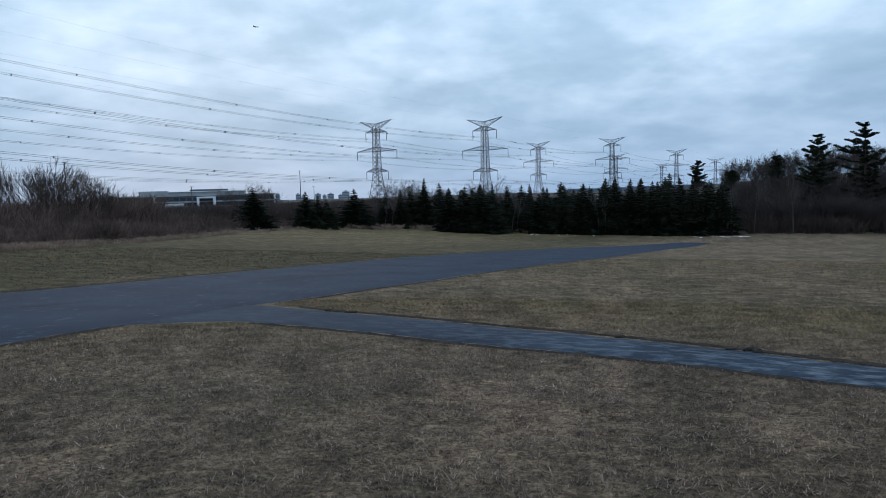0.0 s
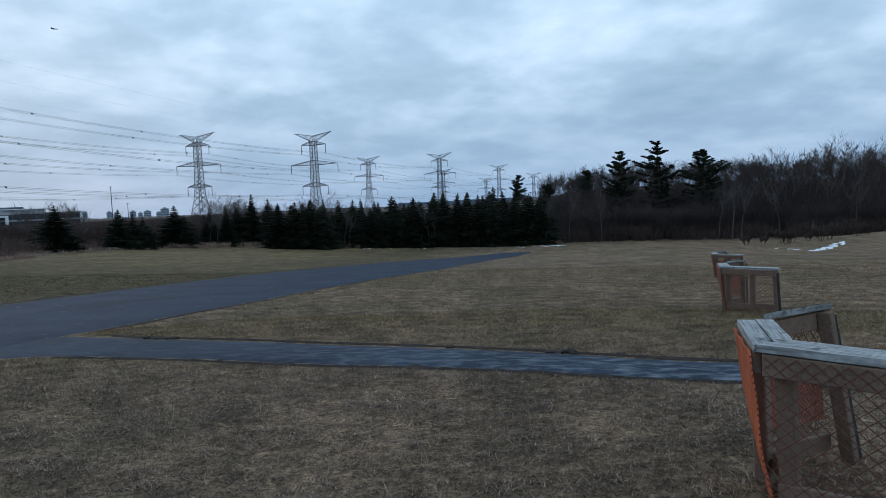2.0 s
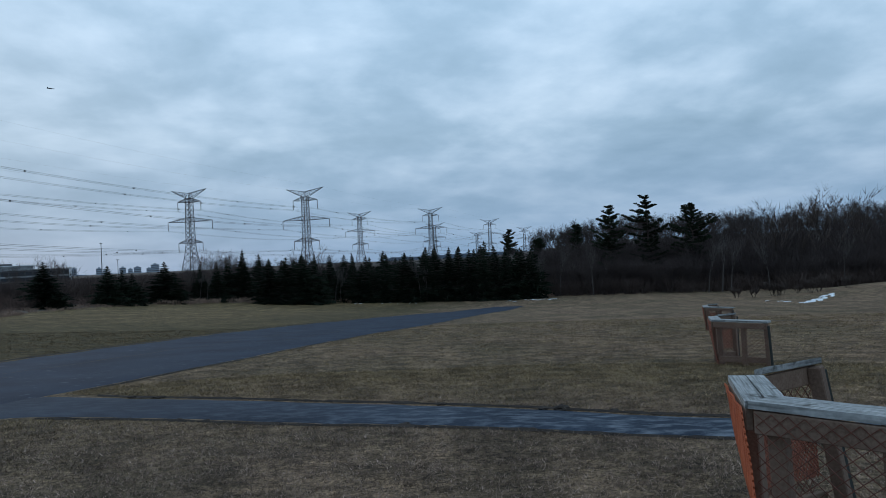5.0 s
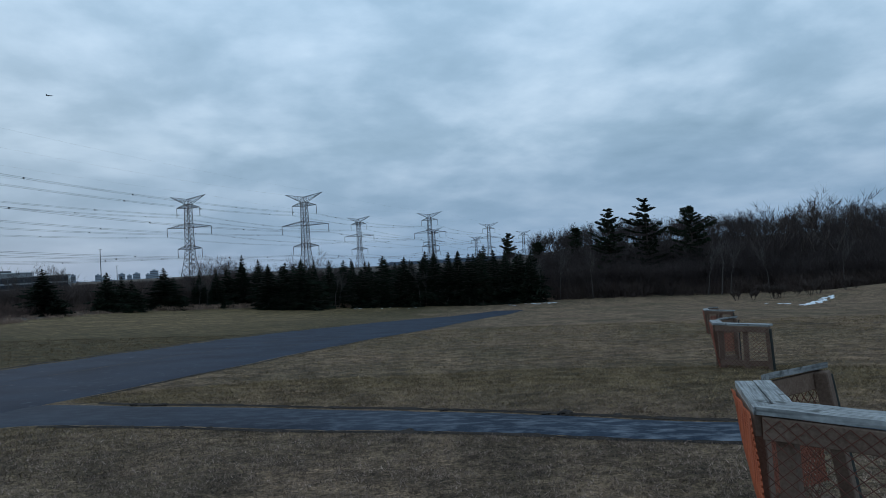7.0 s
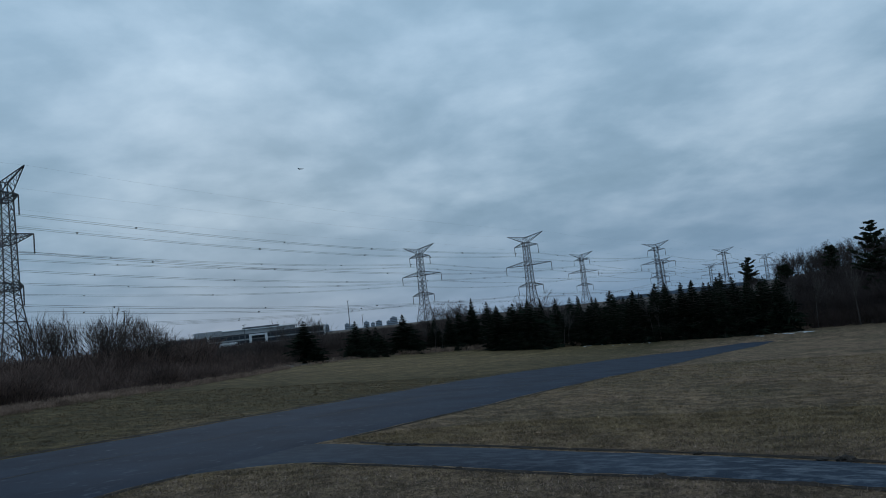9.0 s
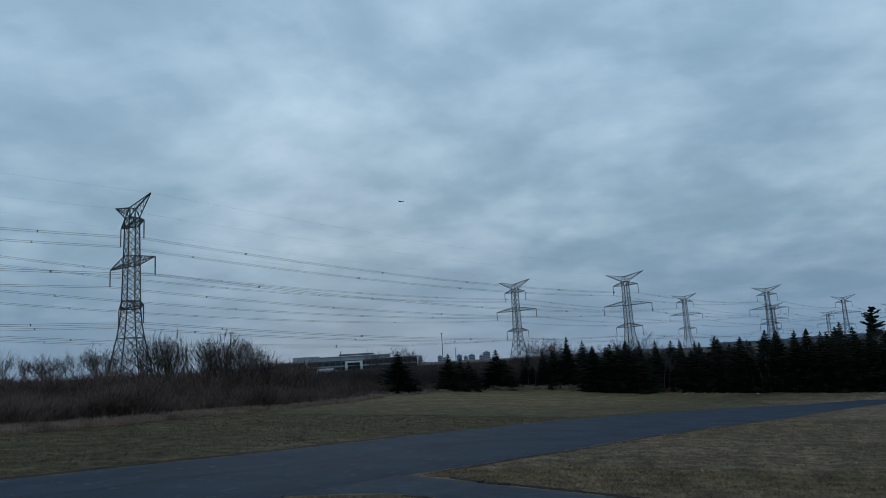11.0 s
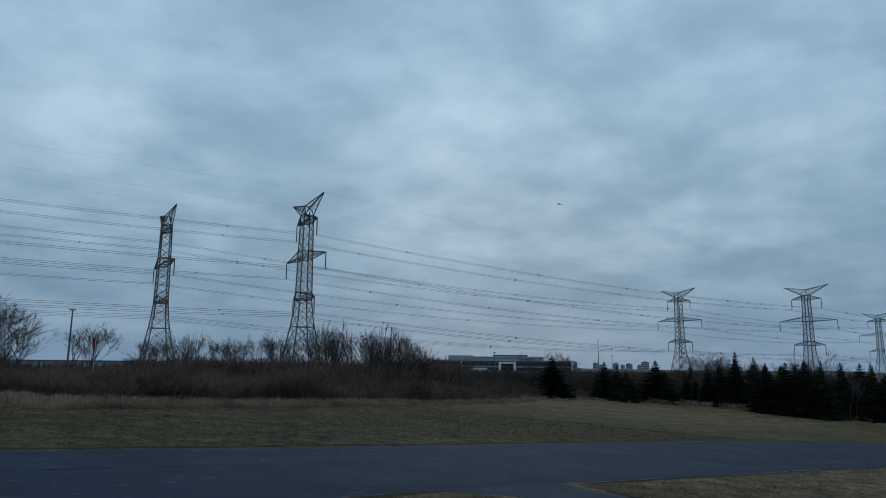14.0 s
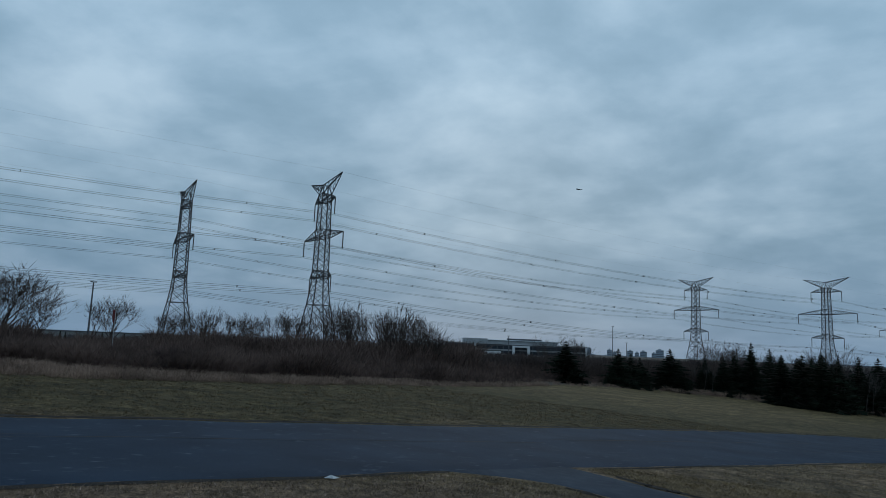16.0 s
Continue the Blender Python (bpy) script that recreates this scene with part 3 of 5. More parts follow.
def needle_tree(name, seed, height, width, mat):
    """A spruce: trunk and drooping boughs, each set with many flat sprays."""
    r = np.random.default_rng(seed)
    e = new(name)
    V, F = [], []
    boughs = [(0, 0, -0.3, 0, 0, height * 0.5, height * 0.016, height * 0.010), (0, 0, height * 0.5, 0, 0, height * 0.97, height * 0.010, 0.02)]
    z = height * 0.04
    while z < height * 0.985:
        k = z / height
        reach = width * 0.5 * (1 - k) ** 0.88 * (0.82 + 0.18 * min(1, k / 0.15)) * r.uniform(0.72, 1.10) + 0.04
        count, step, drop = int(6 + 3 * (1 - k)), 0.036 * height * r.uniform(0.8, 1.2), -0.28 + 0.55 * k
        a0 = r.uniform(0, 6.28)
        for j in range(count):
            a = a0 + j * 6.283 / count + r.uniform(-0.35, 0.35)
            L = reach * r.uniform(0.6, 1.2)
            d = np.array([math.cos(a), math.sin(a), drop + r.uniform(-0.12, 0.12)])
            base = np.array([0, 0, z + r.uniform(-0.1, 0.1)])
            boughs.append((*base, *(base + d * L), 0.012 * height * 0.3, 0.01))
            side = np.array([-math.sin(a), math.cos(a), 0])
            n = int(max(5, L * 4.6))
            for i in range(n):
                t = (i + r.uniform(0, 1)) / n
                p = base + d * L * t + np.array([0, 0, -0.10 * L * t * t])
                w = (0.34 * L * (1.05 - t) + 0.34 * (1 - k) + 0.03) * r.uniform(0.6, 1.3)
                sgn = 1 if i % 2 else -1
                tip = p + side * sgn * w + d * w * 0.7 + np.array([0, 0, r.uniform(-0.75, 0.05) * w])
                q = p + d * (0.22 * w + 0.1) + np.array([0, 0, r.uniform(-0.12, 0.12)])
                o = p - d * (0.12 * w) + np.array([0, 0, -r.uniform(0.25, 0.6) * (w + 0.15)])
                b = len(V)
                V += [p, q, tip, o]
                F += [(b, b + 1, b + 2), (b, b + 2, b + 3)]
        z += step
    # leader
    for i in range(10):
        a = r.uniform(0, 6.28)
        p = np.array([0, 0, height * (0.93 + 0.06 * i / 10)])
        b = len(V)
        V += [p + [0, 0, 0.3], p + np.array([math.cos(a), math.sin(a), 0.25]) * 0.2, p]
        F += [(b, b + 1, b + 2)]
    tri_object("crown", np.array(V), np.array(F), mat, e)
    v, f = tubes(boughs, 4)
    tri_object("trunk", v, f, M_BARK, e)
    return e


def placed(proto, p, turn, size, wide=1.0):
    m = Matrix.Translation(p) @ Matrix.Rotation(turn, 4, 'Z') @ Matrix.Diagonal((size * wide, size * wide, size, 1))
    return copy_thing(proto, m)


def remove_thing(ob):
    for o in (*ob.children_recursive, ob):
        bpy.data.objects.remove(o)


def build_spruces():
    protos = [needle_tree("spruce", 20 + i, 10.0, w, M_SPRUCE) for i, w in enumerate((11.5, 9.6, 12.6, 10.4, 8.6))]
    for p in protos:
        tagged(p, "dark green spruce at the edge of the field", "tree", "spruces along the field")
    r = random.Random(3)
    # the single ones and the front clumps: bearing, distance, elevation of the top, width
    singles = [(-15.7, 105, 0.78, 1.55), (-11.5, 119, 0.30, 1.35), (-10.5, 121, -0.05, 1.5), (-9.8, 123, -0.35, 1.6), (-7.5, 134, 0.42, 1.35),
               (0.4, 138, 0.15, 1.35), (1.8, 139, 0.35, 1.45), (3.1, 138, 0.45, 1.4), (4.0, 139, 0.0, 1.5),
               (8.0, 143, -0.45, 1.4), (9.0, 145, -0.7, 1.4), (11.2, 144, -0.35, 1.45), (12.3, 145, -0.1, 1.4), (15.4, 146, -0.2, 1.3), (17.0, 146, -0.1, 1.4), (18.8, 147, -0.3, 1.5), (21.2, 147, 0.1, 1.4), (22.2, 148, -0.2, 1.3), (-3.6, 141, -0.1, 1.1), (-4.9, 143, 0.1, 0.8),
               (-1.6, 147, 1.15, 0.75), (18.4, 166, 0.95, 0.9)]
    for az, d, el, wide in singles:
        p = at(az, d)
        h = CAM_Z + math.tan(radians(el)) * d - p.z
        placed(protos[r.randrange(5)], p, r.uniform(0, 6.28), h / 10, wide)
    az = -6.8
    while az < 23.3:
        for d0 in (146, 152, 160):
            if d0 == 160 and az < -1:
                continue
            a, d = az + r.uniform(-0.3, 0.3), d0 + r.uniform(-3, 3)
            p = at(a, d)
            el = r.uniform(-0.9, 0.5) + 0.25 * smooth(2, 14, a) - (0.35 if a < -2 else 0) + (0.3 if d0 == 160 else 0) - 0.5 * float(smooth(19, 23, a))
            h = CAM_Z + math.tan(radians(el)) * d - p.z
            placed(protos[r.randrange(5)], p, r.uniform(0, 6.28), h / 10, r.uniform(0.7, 1.15))
        az += r.uniform(0.75, 1.3)
    for p in protos:
        remove_thing(p)


CAM_Z = 1.8
build_spruces()


def pine_tree(seed, height, width):
    """An old pine: bent trunk, uneven boughs, flat upturned tufts of needles towards their ends."""
    r = np.random.default_rng(seed)
    e = new("pine")
    sway = r.uniform(-0.35, 0.35, 2)

    def stem(z):
        k = z / height
        return np.array([sway[0] * math.sin(3 * k), sway[1] * math.sin(2.4 * k + 0.5), z])

    boughs = []
    cut = np.linspace(-0.3, height * 0.985, 9)
    for z0, z1 in zip(cut, cut[1:]):
        w0, w1 = (height * 0.017 * (1.02 - max(z, 0) / height) + 0.02 for z in (z0, z1))
        boughs.append((*stem(z0), *stem(z1), w0, w1))
    P, S = [], []
    z = height * 0.22
    while z < height * 0.985:
        k = z / height
        wide = width * 0.5 * min(1.0, 2.3 * (1 - k) ** 0.75 + 0.08) * (0.7 + 0.3 * min(1, k / 0.4))
        for a in r.uniform(0, 6.283, int(r.integers(3, 6))):
            reach = wide * r.choice((0.45, 0.7, 0.9, 1.05, 1.2))
            rise = r.uniform(-0.08, 0.22) + 0.30 * k
            d = np.array([math.cos(a), math.sin(a), rise])
            p0 = stem(z)
            mid, tip = p0 + d * reach * 0.55, p0 + d * reach + np.array([0, 0, 0.10 * reach])
            boughs += [(*p0, *mid, 0.09, 0.06), (*mid, *tip, 0.06, 0.02)]
            for t in np.arange(0.22, 1.02, 0.78 / max(2, reach * 1.5)):
                c = p0 + (mid - p0) * t / 0.55 if t < 0.55 else mid + (tip - mid) * (t - 0.55) / 0.45
                side = np.array([-math.sin(a), math.cos(a), 0]) * r.uniform(-0.35, 0.35) * reach * (1.1 - t)
                P.append(c + side + [0, 0, 0.12]); S.append(r.uniform(0.45, 0.90) * (1.05 - 0.3 * k))
        z += height * r.uniform(0.030, 0.062)
    for t in range(4):
        P.append(stem(height * (0.90 + 0.025 * t))); S.append(0.62 - 0.08 * t)
    V = []
    for c, q in zip(P, S):
        n = 80
        g = r.normal(0, 1, (n, 3)); g /= np.linalg.norm(g, axis=1)[:, None]
        base = c + g * [0.75, 0.75, 0.28] * q * r.uniform(0.15, 0.95, (n, 1))
        d = g * [0.8, 0.8, 0.35] + [0, 0, 0.45]
        tip = base + d * r.uniform(0.22, 0.42, (n, 1))
        s2 = np.cross(d, r.normal(0, 1, (n, 3))); s2 /= np.linalg.norm(s2, axis=1)[:, None]
        V.append(np.stack([base - s2 * 0.10, base + s2 * 0.10, tip], 1).reshape(-1, 3))
    V = np.concatenate(V)
    tri_object("crown", V, np.arange(len(V)).reshape(-1, 3), M_PINE, e)
    v, f = tubes(boughs, 5)
    tri_object("trunk", v, f, M_BARK, e)
    return e


def build_pines():
    for i, (az, d, el, w) in enumerate(((28.8, 166, 3.35, 7.6), (31.7, 163, 3.95, 9.4), (35.2, 164, 3.05, 9.2), (20.6, 240, 1.75, 5.0), (23.0, 200, 0.9, 4.0), (26.1, 190, 1.95, 4.4))):
        p = at(az, d)
        h = CAM_Z + math.tan(radians(el)) * d - p.z
        t = pine_tree(50 + i, h, w)
        t.matrix_basis = Matrix.Translation(p)
        tagged(t, "tall dark ragged pine above the bare wood", "tree", "pines on the hill")


build_pines()


def build_bare_trees():
    protos = [bare_tree(101, 8, 2, 5, 0.62, 0.05, 0.28), bare_tree(112, 8, 1, 5, 0.62, 0.10), bare_tree(103, 8, 4, 4, 0.46, 0.22, 0.34), bare_tree(104, 8, 2, 5, 0.58, 0.12), bare_tree(105, 8, 3, 4, 0.46, 0.22, 0.34)]
    for p in protos:
        tagged(p, "leafless grey-brown tree standing in brush", "tree", "bare trees beyond the brush")
    r = random.Random(11)
    # bearing, distance, elevation of the top, kind
    rows = [(-61.0, 62, 4.7, 0), (-58.9, 60, 4.3, 0), (-56.9, 63, 3.0, 0), (-53.2, 84, 2.6, 3), (-51.9, 82, 2.7, 0),
            (-48.6, 74, 1.9, 3), (-47.6, 75, 2.1, 1), (-45.7, 92, 2.2, 2), (-44.6, 94, 1.9, 4), (-43.0, 95, 2.0, 3), (-42.0, 96, 1.9, 0), (-40.9, 94, 2.1, 3), (-39.6, 95, 2.0, 1), (-38.7, 93, 2.2, 3), (-37.6, 94, 2.4, 0),
            (-35.2, 74, 2.6, 2), (-34.5, 75, 3.0, 4), (-33.6, 74, 2.9, 2), (-32.6, 76, 2.7, 4), (-31.6, 74, 2.6, 2), (-30.8, 77, 2.8, 4), (-29.8, 75, 2.5, 2), (-29.0, 76, 2.3, 4), (-28.2, 75, 2.2, 2), (-27.4, 77, 1.8, 4), (-26.7, 76, 1.3, 0),
            (-33.0, 84, 2.3, 4), (-30.2, 84, 2.3, 2), (-41.5, 90, 1.7, 4), (-38.2, 89, 1.9, 2), (-48.1, 70, 1.6, 0), (-46.8, 78, 1.7, 3), (-61.8, 72, 4.0, 0), (-64, 70, 4.3, 3),
            (-16.8, 160, 0.95, 2), (-15.6, 162, 1.0, 4), (-14.8, 160, 0.7, 2), (-3.6, 166, 1.2, 0), (-2.9, 165, 1.0, 3), (3.9, 170, 0.9, 2),
            (39.9, 166, 2.2, 1), (41.3, 168, 2.8, 1), (42.9, 166, 3.6, 3), (44.9, 167, 3.3, 1), (46.6, 168, 2.5, 3), (49.0, 168, 2.3, 1)]
    for az, d, el, k in rows:
        p = at(az, d)
        h = (CAM_Z + math.tan(radians(el)) * d - p.z) * (1.12 if k in (2, 4) else 1.04)
        placed(protos[k], p - Vector((0, 0, 0.1)), r.uniform(0, 6.28), h / 8, 1.55 if az < -55 else r.uniform(1.0, 1.3))
    for p in protos:
        remove_thing(p)


build_bare_trees()


def build_saplings():
    e = new("sapling")
    segs = bare_segments(160, 6, 4, 0.45, 1, 0.012, 0.07)
    thick = segs[:, 6] > 0.03
    v, f = tubes(segs[thick], 5)
    tri_object("trunk", v, f, M_BIRCH, e)
    v, f = twigs(segs[~thick], 1.3, 4)
    tri_object("crown", v, f, M_BIRCH, e)
    tagged(e, "slender pale-barked leafless sapling at the wood's edge", "tree", "pale saplings")
    r = random.Random(31)
    for az, d, el in ((-5.7, 137, -0.6), (-5.0, 138, -0.4), (-4.4, 137, -0.7), (5.7, 141, -0.4), (6.1, 142, -0.9), (12.9, 142, 0.1), (13.4, 143, -0.8), (22.9, 146, -0.2), (24.6, 148, 0.4), (27.3, 147, 0.6), (36.2, 147, 0.2), (37.2, 148, 0.9), (37.8, 147, 0.3), (40.6, 150, 0.2), (45.5, 150, 0.4)):
        p = at(az, d)
        h = CAM_Z + math.tan(radians(el)) * d - p.z
        placed(e, p - Vector((0, 0, 0.1)), r.uniform(0, 6.28), h / 6, r.uniform(0.7, 0.95))
    remove_thing(e)


build_saplings()


def scatter(protos, points, sizes, mat, name, label, category):
    """Many plants joined into one mesh."""
    Vs, Fs, n = [], [], 0
    for (x, y), s in zip(points, sizes):
        v, f = protos[int(rng.integers(len(protos)))]
        a = rng.uniform(0, 6.28)
        R = np.array([[math.cos(a), -math.sin(a), 0], [math.sin(a), math.cos(a), 0], [0, 0, 1]])
        w = (v * s) @ R.T
        Vs.append(w + [x, y, ground_z(x, y) - 0.05])
        Fs.append(f + n)
        n += len(v)
    ob = tri_object(name, np.concatenate(Vs), np.concatenate(Fs), mat)
    return tagged(ob, label, category, kind="stuff")


def polar(az, d):
    return d * math.sin(radians(az)), d * math.cos(radians(az))


def build_woods():
    protos = [twigs(bare_segments(200 + i, 10, 5, 0.46, 1 + i % 2, twig=0.022, first=0.26), 0.9, i) for i in range(6)]
    pts, sizes = [], []
    for _ in range(1180):
        az, d = rng.uniform(22.5, 56), 150 + 95 * rng.uniform(0, 1) ** 1.3
        pts.append(polar(az, d))
        sizes.append(rng.uniform(0.75, 1.05) * (0.8 if d < 160 else 1.0))
    for _ in range(150):
        az, d = rng.uniform(-6, 23), rng.uniform(160, 215)
        pts.append(polar(az, d)); sizes.append(rng.uniform(0.6, 0.9))
    scatter(protos, pts, sizes, M_WOODS, "woods", "dense leafless brown wood on the hillside", "wood")


build_woods()


def stems_proto(seed, n, height, spread, width):
    """A bush of thin upright forked stems."""
    r = np.random.default_rng(seed)
    segs = []
    for _ in range(n):
        a, b = r.uniform(0, 6.28), r.uniform(0, 0.25)
        p = np.array([math.cos(a) * b, math.sin(a) * b, 0])
        d = np.array([math.cos(a) * spread * r.uniform(0.1, 1), math.sin(a) * spread * r.uniform(0.1, 1), 1.0])
        h = height * r.uniform(0.55, 1.0)
        m = p + d * h * 0.55
        segs.append((*p, *m, width, width * 0.7))
        for _ in range(2):
            q = m + (d + r.uniform(-0.5, 0.5, 3) * [1, 1, 0.4]) * h * 0.45
            segs.append((*m, *q, width * 0.7, width * 0.35))
            q2 = m + (q - m) * 0.5
            segs.append((*q2, *(q2 + (d + r.uniform(-0.8, 0.8, 3) * [1, 1, 0.4]) * h * 0.25), width * 0.5, width * 0.3))
    return twigs(segs, 2.0, seed)


def build_brush():
    protos = [stems_proto(300 + i, 20, 1.0, 0.75, 0.008) for i in range(5)]
    pts, sizes = [], []
    for _ in range(3600):
        az = rng.uniform(-66, -13)
        near = interp(az, [-66, -58, -51, -43, -34, -25, -20, -15], [33, 34, 34.5, 38.5, 48, 61, 77, 112])
        d = near * (1 + 0.9 * rng.uniform(0, 1) ** 1.5)
        pts.append(polar(az, d))
        tall = 1.0 if -36 < az < -25 else 0.0
        room = CAM_Z - (0.011 - 0.011 * tall) * d - ground_z(*pts[-1])
        clump = 0.95 + 1.3 * noise.noise(Vector((az * 0.8, d * 0.12, 0)))
        sizes.append(float(np.clip((rng.uniform(0.7, 1.5) + 0.9 * smooth(near * 1.1, near * 1.5, d) * rng.uniform(0.4, 1)) * clump, 0.4, max(room * rng.uniform(0.7, 1.15) * (1 + 0.5 * max(0.0, noise.noise(Vector((az * 0.55, 4.0, 0))))), 0.5))))
    # taller thicket behind
    for _ in range(1150):
        az = rng.uniform(-66, -23.5)
        d = interp(az, [-66, -51, -34, -23.5], [46, 50, 62, 80]) + rng.uniform(0, 26)
        x, y = polar(az, d)
        gap = float(smooth(-58, -56, az) * (1 - smooth(-50, -48.5, az)))
        el = rng.uniform(-0.6, 0.55 + 0.8 * noise.noise(Vector((az * 0.7, 8.0, 0)))) - 0.5 * gap
        pts.append((x, y)); sizes.append(max(0.6, CAM_Z + math.tan(radians(el)) * d - ground_z(x, y)))
    scatter(protos, pts, sizes, M_BRUSH, "brush", "thick brown leafless brush beside the field", "brush")
    pts, sizes = [], []
    for _ in range(900):
        az = rng.uniform(-14, 23)
        near = interp(az, [-14, -8, 2, 12, 23], [132, 147, 150, 155, 155])
        pts.append(polar(az, near + rng.uniform(0, 10))); sizes.append(rng.uniform(0.5, 1.3))
    for _ in range(1500):
        az = rng.uniform(22, 52)
        pts.append(polar(az, 148 + rng.uniform(0, 30))); sizes.append(rng.uniform(1.2, 4.0))
    for _ in range(1300):
        az = rng.uniform(-27, -3)
        d = interp(az, [-27, -20, -15, -3], [90, 110, 125, 150]) + 170 * rng.uniform(0, 1) ** 1.5
        x, y = polar(az, d)
        room = CAM_Z - 0.0065 * d - ground_z(x, y)
        pts.append((x, y)); sizes.append(min(rng.uniform(1.5, 6.5), max(room * rng.uniform(0.8, 1.05), 0.6)))
    scatter(protos, pts, sizes, M_UNDER, "undergrowth", "dark leafless undergrowth along the wood's edge", "brush")
    weeds = [stems_proto(320 + i, 18, 0.45, 0.9, 0.007) for i in range(4)]
    pts, sizes = [], []
    for _ in range(2600):
        az = rng.uniform(-66, -17)
        near = interp(az, [-66, -58, -53.7, -46, -37.6, -33, -28.5, -25, -21, -17], [27, 28.5, 29.5, 32.7, 38, 44, 49.5, 56, 66.5, 84])
        pts.append(polar(az, near + rng.uniform(0, 6.0))); sizes.append(rng.uniform(0.3, 0.95))
    for _ in range(1100):
        az = rng.uniform(-22, 24)
        near = interp(az, [-22, -20, -15.5, -8, -2.7, 12, 24], [64, 70, 92, 126, 138, 143, 146])
        pts.append(polar(az, near + rng.uniform(0, 9 if az > -8 else 22))); sizes.append(rng.uniform(0.5, 1.3) * (1.9 if az > -8 else 1.0))
    scatter(weeds, pts, sizes, M_REED, "dry_weeds", "band of pale dry weeds at the field's edge", "weeds")


build_brush()

# ---------------------------------------------------------------- pylons and power lines
ARM_AZ = 121.0
ARMS = (("upper_arm", 44.5, 46.9, 8.0, 5.3), ("middle_arm", 32.8, 35.4, 15.4, 5.0), ("lower_arm", 20.0, 22.2, 8.4, 5.0))


def half_width(z):
    return interp(z, [0, 14, 20, 47], [4.7, 2.4, 1.95, 1.5])


def pylon():
    e = new("pylon")
    T = 0.21

    def corner(z, k):
        w = half_width(z)
        return Vector(((w, -w, -w, w)[k], (w, w, -w, -w)[k], z))

    lv = [0, 6.5, 11.5, 15.5, 18.2, 20, 22.2, 25, 27.7, 30.3, 32.8, 35.4, 38.4, 41.4, 44.5, 46.9]
    for k in range(4):
        bm = bmesh.new()
        t = T * 0.62
        rings = [[bm.verts.new(corner(z, k) + Vector((a * t, b * t, 0))) for a, b in ((-1, -1), (1, -1), (1, 1), (-1, 1))] for z in lv]
        for lo, hi in zip(rings, rings[1:]):
            for i in range(4):
                j = (i + 1) % 4
                bm.faces.new((lo[i], lo[j], hi[j], hi[i]))
        bm.faces.new(rings[0][::-1]); bm.faces.new(rings[-1])
        part("leg", bm, M_STEEL, e)
    bm = bmesh.new()
    for a, b in zip(lv, lv[1:]):
        for k in range(4):
            j = (k + 1) % 4
            beam(bm, corner(a, k), corner(b, j), T * 0.7)
            beam(bm, corner(a, j), corner(b, k), T * 0.7)
            if a in (11.5, 20, 22.2, 32.8, 35.4, 44.5):
                beam(bm, corner(a, k), corner(a, j), T)
    for k in range(4):
        beam(bm, corner(46.9, k), corner(46.9, (k + 1) % 4), T)
    part("bracing", bm, M_STEEL, e)
    for name, z0, z1, reach, hang in ARMS:
        for s in (-1, 1):
            bm = bmesh.new()
            tip = Vector((s * reach, 0, z0 + 0.35))
            w0, w1 = half_width(z0), half_width(z1)
            n = 5
            for sy in (-1, 1):
                lo, hi = Vector((s * w0, sy * w0, z0)), Vector((s * w1, sy * w1, z1))
                beam(bm, lo, tip, T); beam(bm, hi, tip, T)
                for i in range(n):
                    a, b = i / n, (i + 0.5) / n
                    beam(bm, lo.lerp(tip, a), hi.lerp(tip, b), T * 0.55)
                    beam(bm, hi.lerp(tip, b), lo.lerp(tip, min(1, a + 1 / n)), T * 0.55)
            a0, a1 = Vector((s * w0, w0, z0)), Vector((s * w0, -w0, z0))
            for i in range(n):
                beam(bm, a0.lerp(tip, i / n), a1.lerp(tip, (i + 1) / n), T * 0.5)
            arm = part(name, bm, M_STEEL, e)
            bm = bmesh.new()
            for i in range(12):
                z = z0 + 0.2 - hang * i / 12
                beam(bm, (s * reach, 0, z), (s * reach, 0, z - hang / 14), 0.30 if i % 2 else 0.22)
            beam(bm, (s * reach, 0, z0 + 0.3), (s * reach, 0, z0 + 0.2 - hang), 0.12)
            part("insulator", bm, M_INSUL, arm)
    for s in (-1, 1):
        bm = bmesh.new()
        tip = Vector((s * 12.2, 0, 52))
        for sy in (-1, 1):
            lo, hi = Vector((s * 1.5, sy * 1.5, 46.9)), Vector((-s * 0.0, sy * 0.9, 49.9))
            beam(bm, lo, tip, T); beam(bm, hi, tip, T)
            beam(bm, hi, Vector((-s * 1.5, sy * 1.5, 46.9)), T)
            for i in range(5):
                beam(bm, lo.lerp(tip, i / 5), hi.lerp(tip, (i + 0.5) / 5), T * 0.55)
                beam(bm, hi.lerp(tip, (i + 0.5) / 5), lo.lerp(tip, (i + 1) / 5), T * 0.55)
        part("earth_wire_peak", bm, M_STEEL, e)
    return e


LINE_A = [(-323, -93, 10), (-182, 168, 0.9), (-41, 429, -4.7), (93, 660, -5), (227, 891, -8), (361, 1122, -14)]
LINE_B = [(-282, -65, 10), (-128, 174, 1.0), (26, 413, -6.8), (153, 614, -6.2), (280, 815, -8), (407, 1016, -12)]


